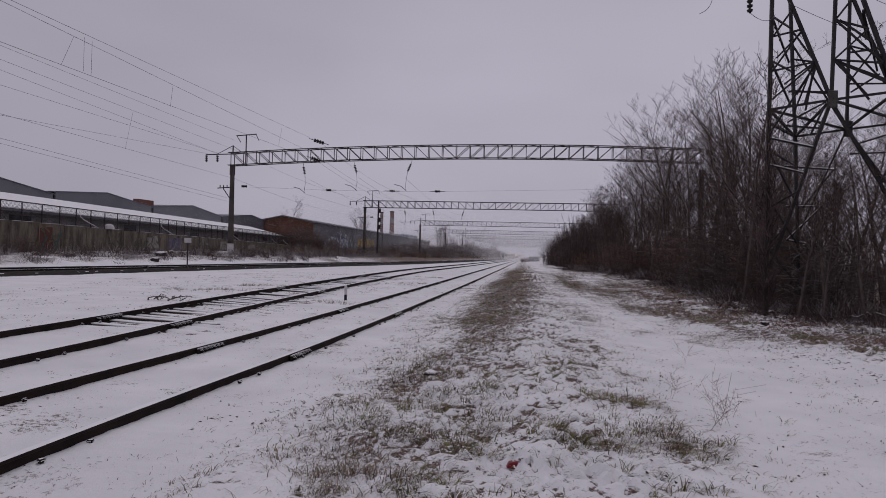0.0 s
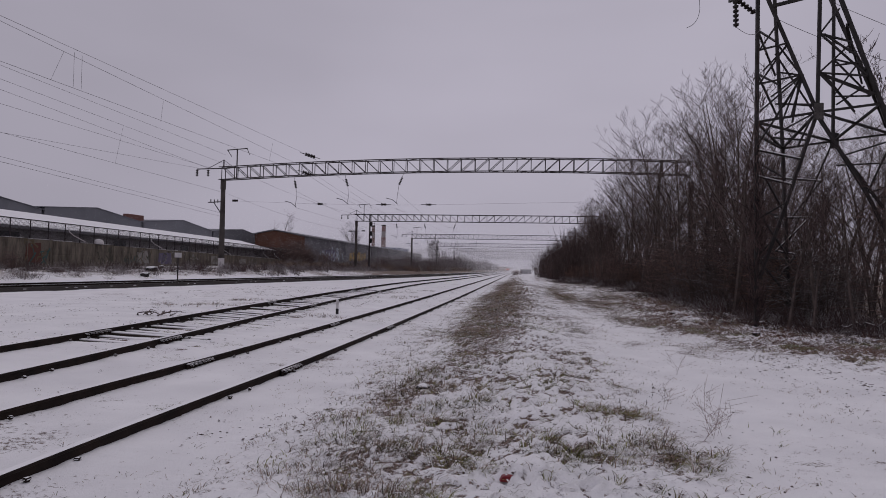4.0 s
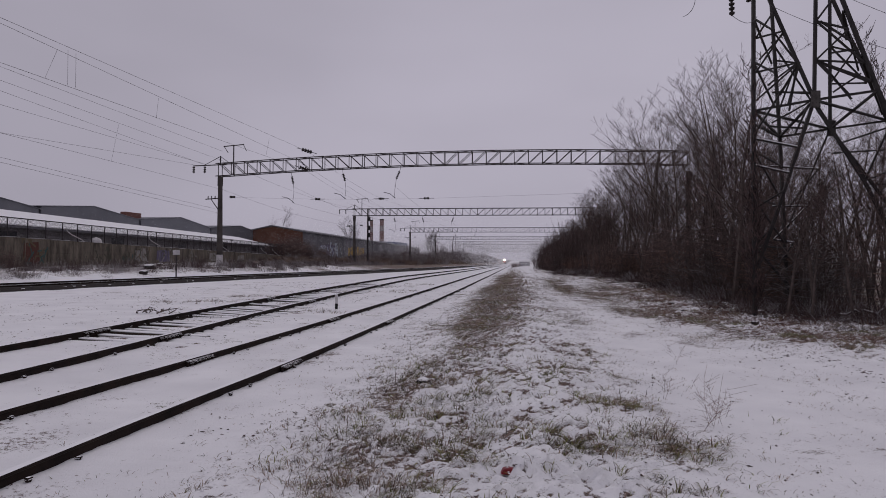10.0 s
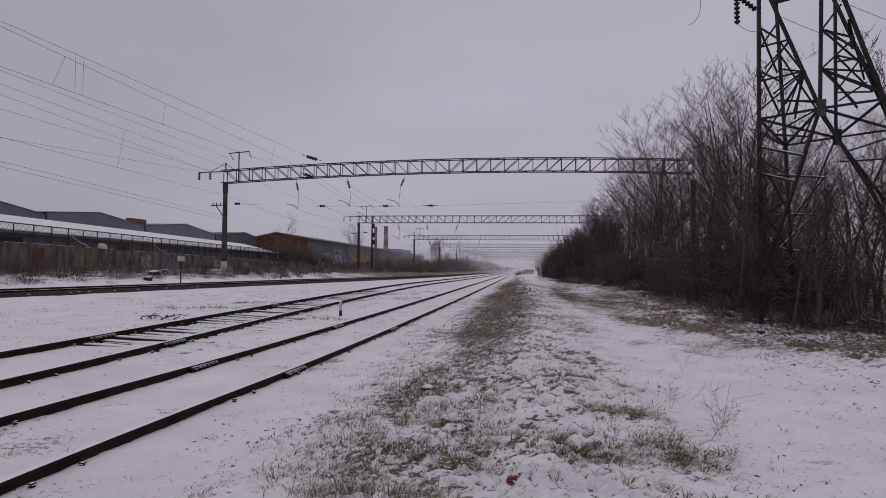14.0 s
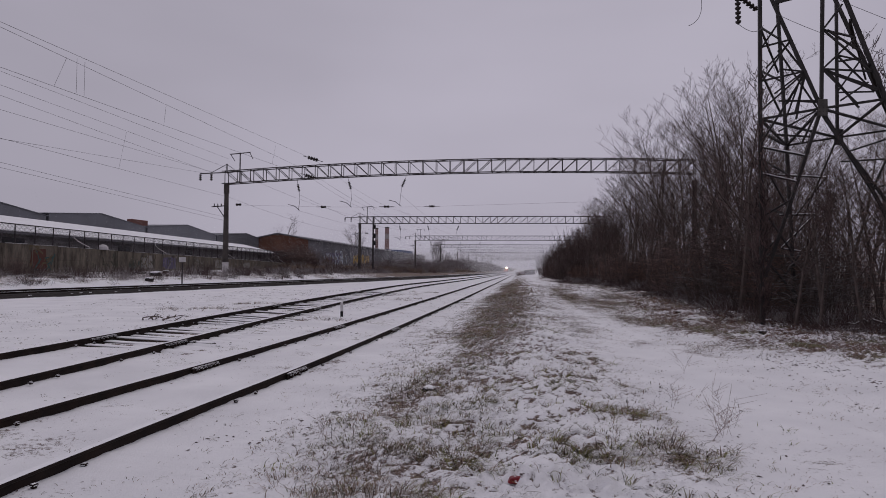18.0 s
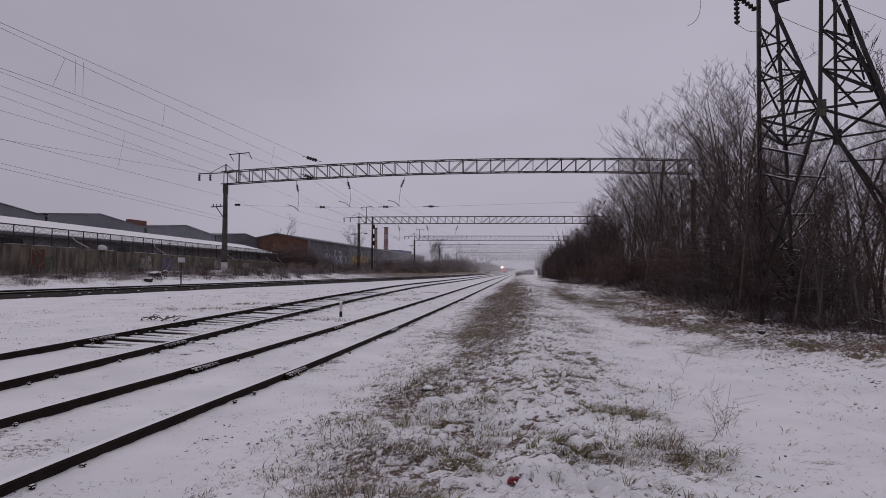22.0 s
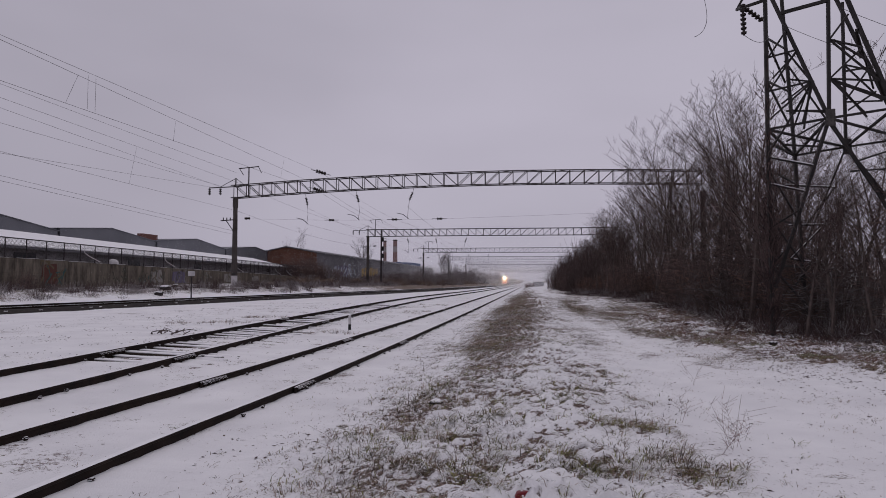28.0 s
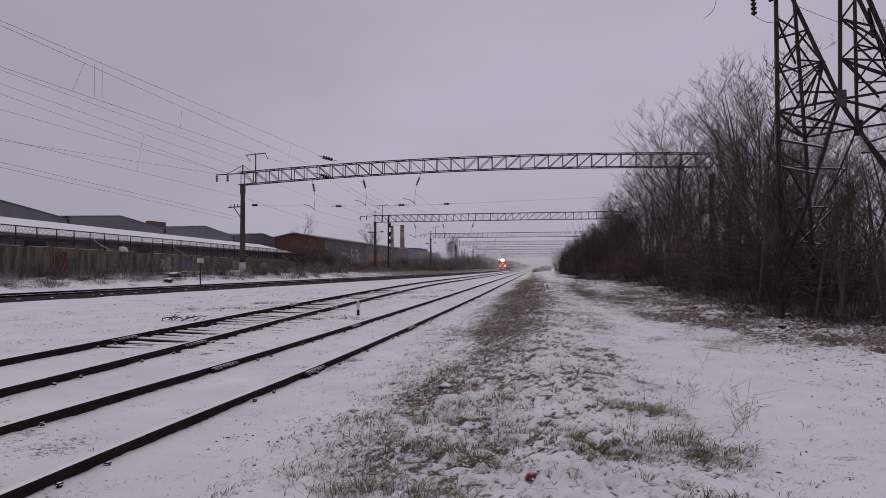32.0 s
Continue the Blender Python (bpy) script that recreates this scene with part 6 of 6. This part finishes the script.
def specks():
    """Twig ends, leaf scraps and stones scattered over the snow."""
    rng = random.Random(19)
    verts, faces = [], []
    k_extra, k_verge = 5600, 6600
    for _ in range(21100):
        y = 3 + 42 * rng.random() ** 1.9
        x = rng.choice((rng.uniform(-14, 8), rng.gauss(0.5, 1.8), rng.uniform(2, 8), rng.uniform(-3.4, 0)))
        if k_extra > 0:
            x, y = rng.uniform(-17, -6), rng.uniform(9, 40)
            k_extra -= 1
        elif k_verge > 0:
            y = 8 + 22 * rng.random() ** 1.4
            x = wood_edge(y) - 4.6 * rng.random() ** 1.3
            k_verge -= 1
        if x > wood_edge(y) + 1:
            continue
        if noise.noise(Vector((x * 0.8, y * 0.5, 11))) < (0.05 if x < 4.5 else -0.2) or (2 < x < 4 and rng.random() < 0.7):
            continue
        z = ground_z(x, y) + snow_relief(x, y)
        r = rng.uniform(0.003, 0.012) * (1 + 0.03 * y)
        a, l = rng.uniform(0, 6.28), rng.uniform(1.0, 3.0)
        c, s = math.cos(a) * r, math.sin(a) * r
        k = len(verts)
        verts += [(x - c * l, y - s * l, z), (x + s, y - c, z + 0.2 * r), (x + c * l, y + s * l, z + rng.uniform(0, 0.8) * r), (x - s, y + c, z), (x, y, z + rng.uniform(0.4, 1.1) * r)]
        faces += [(k, k + 1, k + 4), (k + 1, k + 2, k + 4), (k + 2, k + 3, k + 4), (k + 3, k, k + 4)]
    me = bpy.data.meshes.new("ground_litter")
    me.from_pydata(verts, [], faces)
    me.materials.append(TWIG)
    me.update()
    tagged(new("ground_litter", me), "dark scraps of twigs and leaves scattered on the snow", "litter", kind="stuff")


specks()


def build_hut():
    h = thing("low_hut", (4.5, 300, ground_z(4.5, 300)), "low dark hut with a snow-covered flat roof beside the path", "hut")
    bm = bmesh.new()
    box(bm, (0, 0, 1.0), (5.0, 4.0, 2.3), bevel=0.03)
    part("wall", bm, DARKWALL, h)
    bm = bmesh.new()
    box(bm, (0, 0, 2.25), (5.4, 4.4, 0.3), bevel=0.05)
    part("roof", bm, SNOW, h, "snow-covered roof")


build_hut()


# ---- the train ----
def build_train():
    t = thing("freight_train", (-13.0, 250, 0.36), "red locomotive with lit headlamps hauling dark wagons through snowfall", "train")
    bm = bmesh.new()
    prism(bm, [(-1.55, 0, 1.25), (1.55, 0, 1.25), (1.55, 0, 3.5), (1.3, 0, 4.1), (0.6, 0, 4.4), (-0.6, 0, 4.4), (-1.3, 0, 4.1), (-1.55, 0, 3.5)], (0, 16.5, 0))
    body = part("locomotive_body", bm, LOCORED, t, "red locomotive body")
    bm = bmesh.new()
    box(bm, (0, -0.12, 1.15), (3.0, 0.3, 0.55), bevel=0.04)
    part("buffer_beam", bm, LOCORED, body)
    bm = bmesh.new()
    box(bm, (0, -0.06, 2.05), (3.1, 0.1, 0.16), bevel=0.02)
    part("front_stripe", bm, YELLOW, body, "yellow stripe across the front")
    for x in (-0.72, 0.72):
        bm = bmesh.new()
        box(bm, (x, -0.03, 3.15), (1.15, 0.08, 0.75), bevel=0.03)
        part("cab_window", bm, GLASSANDSHADE, body)
        bm = bmesh.new()
        lathe(bm, (x * 1.45, -0.28, 1.15), [(0, 0.11), (0.3, 0.11), (0.3, 0.24), (0.36, 0.22)], 14, axis=(0, -1, 0))
        part("buffer", bm, LOCOBLACK, body)
        bm = bmesh.new()
        lathe(bm, (x * 1.35, -0.05, 1.75), [(0, 0.21), (0.12, 0.22), (0.15, 0.17)], 14, axis=(0, -1, 0))
        housing = part("lamp_housing", bm, LOCOBLACK, body)
        bm = bmesh.new()
        lathe(bm, (x * 1.35, -0.205, 1.75), [(0, 0.24), (0.03, 0.16)], 14, axis=(0, -1, 0))
        part("buffer_lamp", bm, LAMPSMALL, housing, "small lit buffer lamp")
    bm = bmesh.new()
    lathe(bm, (0, 0.0, 4.0), [(0, 0.42), (0.22, 0.42), (0.26, 0.36)], 16, axis=(0, -1, 0))
    housing = part("headlamp_housing", bm, LOCOBLACK, body)
    bm = bmesh.new()
    lathe(bm, (0, -0.265, 4.0), [(0, 0.36), (0.04, 0.25)], 16, axis=(0, -1, 0))
    part("headlamp", bm, LAMP, housing, "bright round headlamp")
    bm = bmesh.new()
    box(bm, (0, 8.2, 0.75), (2.6, 14.5, 0.7), bevel=0.05)
    part("bogie_frame", bm, LOCOBLACK, t)
    bm = bmesh.new()
    prism(bm, [(-1.4, -0.35, 0.25), (1.4, -0.35, 0.25), (1.3, -0.1, 0.85), (-1.3, -0.1, 0.85)], (0, 0.12, 0))
    part("snow_plough", bm, LOCOBLACK, t)
    for y in (2.2, 4.6, 11.8, 14.2):
        for x in (-0.8, 0.8):
            bm = bmesh.new()
            lathe(bm, (x - 0.07, y, 0.55), [(0, 0.58), (0.03, 0.55), (0.14, 0.55)], 18, axis=(1, 0, 0))
            part("wheel", bm, LOCOBLACK, t)
    for y in (4.2, 12.4):
        bm = bmesh.new()
        rod(bm, (0, y - 0.9, 4.4), (0, y, 5.2), 0.04)
        rod(bm, (0, y, 5.2), (0, y - 0.7, 6.0), 0.04)
        rod(bm, (-0.8, y - 0.7, 6.0), (0.8, y - 0.7, 6.0), 0.05)
        part("pantograph", bm, LOCOBLACK, t)
    for k in range(14):
        y = 17.6 + k * 14.2
        bm = bmesh.new()
        prism(bm, [(-1.5, y, 1.2), (1.5, y, 1.2), (1.5, y, 3.2), (1.1, y, 3.8), (-1.1, y, 3.8), (-1.5, y, 3.2)], (0, 13.2, 0))
        wagon = part("wagon_body", bm, LOCOGREEN, t, "dark green covered wagon")
        bm = bmesh.new()
        box(bm, (0, y + 6.6, 0.85), (2.2, 12.4, 0.6), bevel=0.05)
        for yy in (2.0, 3.9, 9.3, 11.2):
            for x in (-0.8, 0.8):
                lathe(bm, (x - 0.06, y + yy, 0.47), [(0, 0.5), (0.03, 0.47), (0.13, 0.47)], 12, axis=(1, 0, 0))
        part("running_gear", bm, LOCOBLACK, wagon)
    return t


TRAIN = build_train()


# ---- falling snow, and oversized far flakes that stand in for the haze ----
def snowfall(name, label, count, near, far, size, grow, height, seed):
    """Flat flakes, evenly spread over the distance; grow: how fast they are enlarged with distance, to cover far things
    like haze.
    """
    rng = np.random.default_rng(seed)
    dist = near + (far - near) * rng.random(count)
    ang = np.radians(rng.uniform(-44, 34, count))
    base = np.stack([np.sin(ang) * dist, np.cos(ang) * dist, height * rng.random(count) - 2], 1)
    s = (size + grow * dist ** 2.2) * rng.uniform(0.6, 1.3, count)
    verts = (base[:, None, :] + rng.normal(0, 0.72, (count, 3, 3)) * s[:, None, None]).reshape(-1)
    me = bpy.data.meshes.new(name)
    me.vertices.add(count * 3)
    me.vertices.foreach_set("co", verts.astype(np.float32))
    me.loops.add(count * 3)
    me.loops.foreach_set("vertex_index", np.arange(count * 3, dtype=np.int32))
    me.polygons.add(count)
    me.polygons.foreach_set("loop_start", np.arange(0, count * 3, 3, dtype=np.int32))
    me.polygons.foreach_set("loop_total", np.full(count, 3, dtype=np.int32))
    me.materials.append(FLAKE)
    me.update(calc_edges=True)
    return tagged(new(name, me), label, "snowfall", kind="stuff")


FLAKES = snowfall("falling_snow", "sparse small snowflakes drifting down", 1200, 4, 60, 0.003, 0.0, 42, 1)
# added as a stand-in for distance haze, far larger than real flakes
VEIL = snowfall("haze_flakes", "dense oversized white flakes standing in for haze over the far tracks", 900000, 48, 362, 0.0, 0.00000051, 12.3, 2)


# ---- what moves: the train and the falling snow ----
def motions():
    def where(t):
        y = 250 + 25.0 * (32.0 - t)
        return pose(-13.0, y, 0.36 - fall(y))
    walk(TRAIN, [(t, where(t)) for t in (0.0, 4.0, 9.0, 14.0, 19.0, 24.0, 29.0, 32.0)])
    walk(FLAKES, [(t, pose(-0.25 * t + 3, 0, 0.9 - 0.9 * t)) for t in (0.0, 16.0, 32.0)])
    walk(VEIL, [(t, pose(-0.1 * t + 1.5, 0, 0.1 - 0.1 * t)) for t in (0.0, 16.0, 32.0)])


motions()
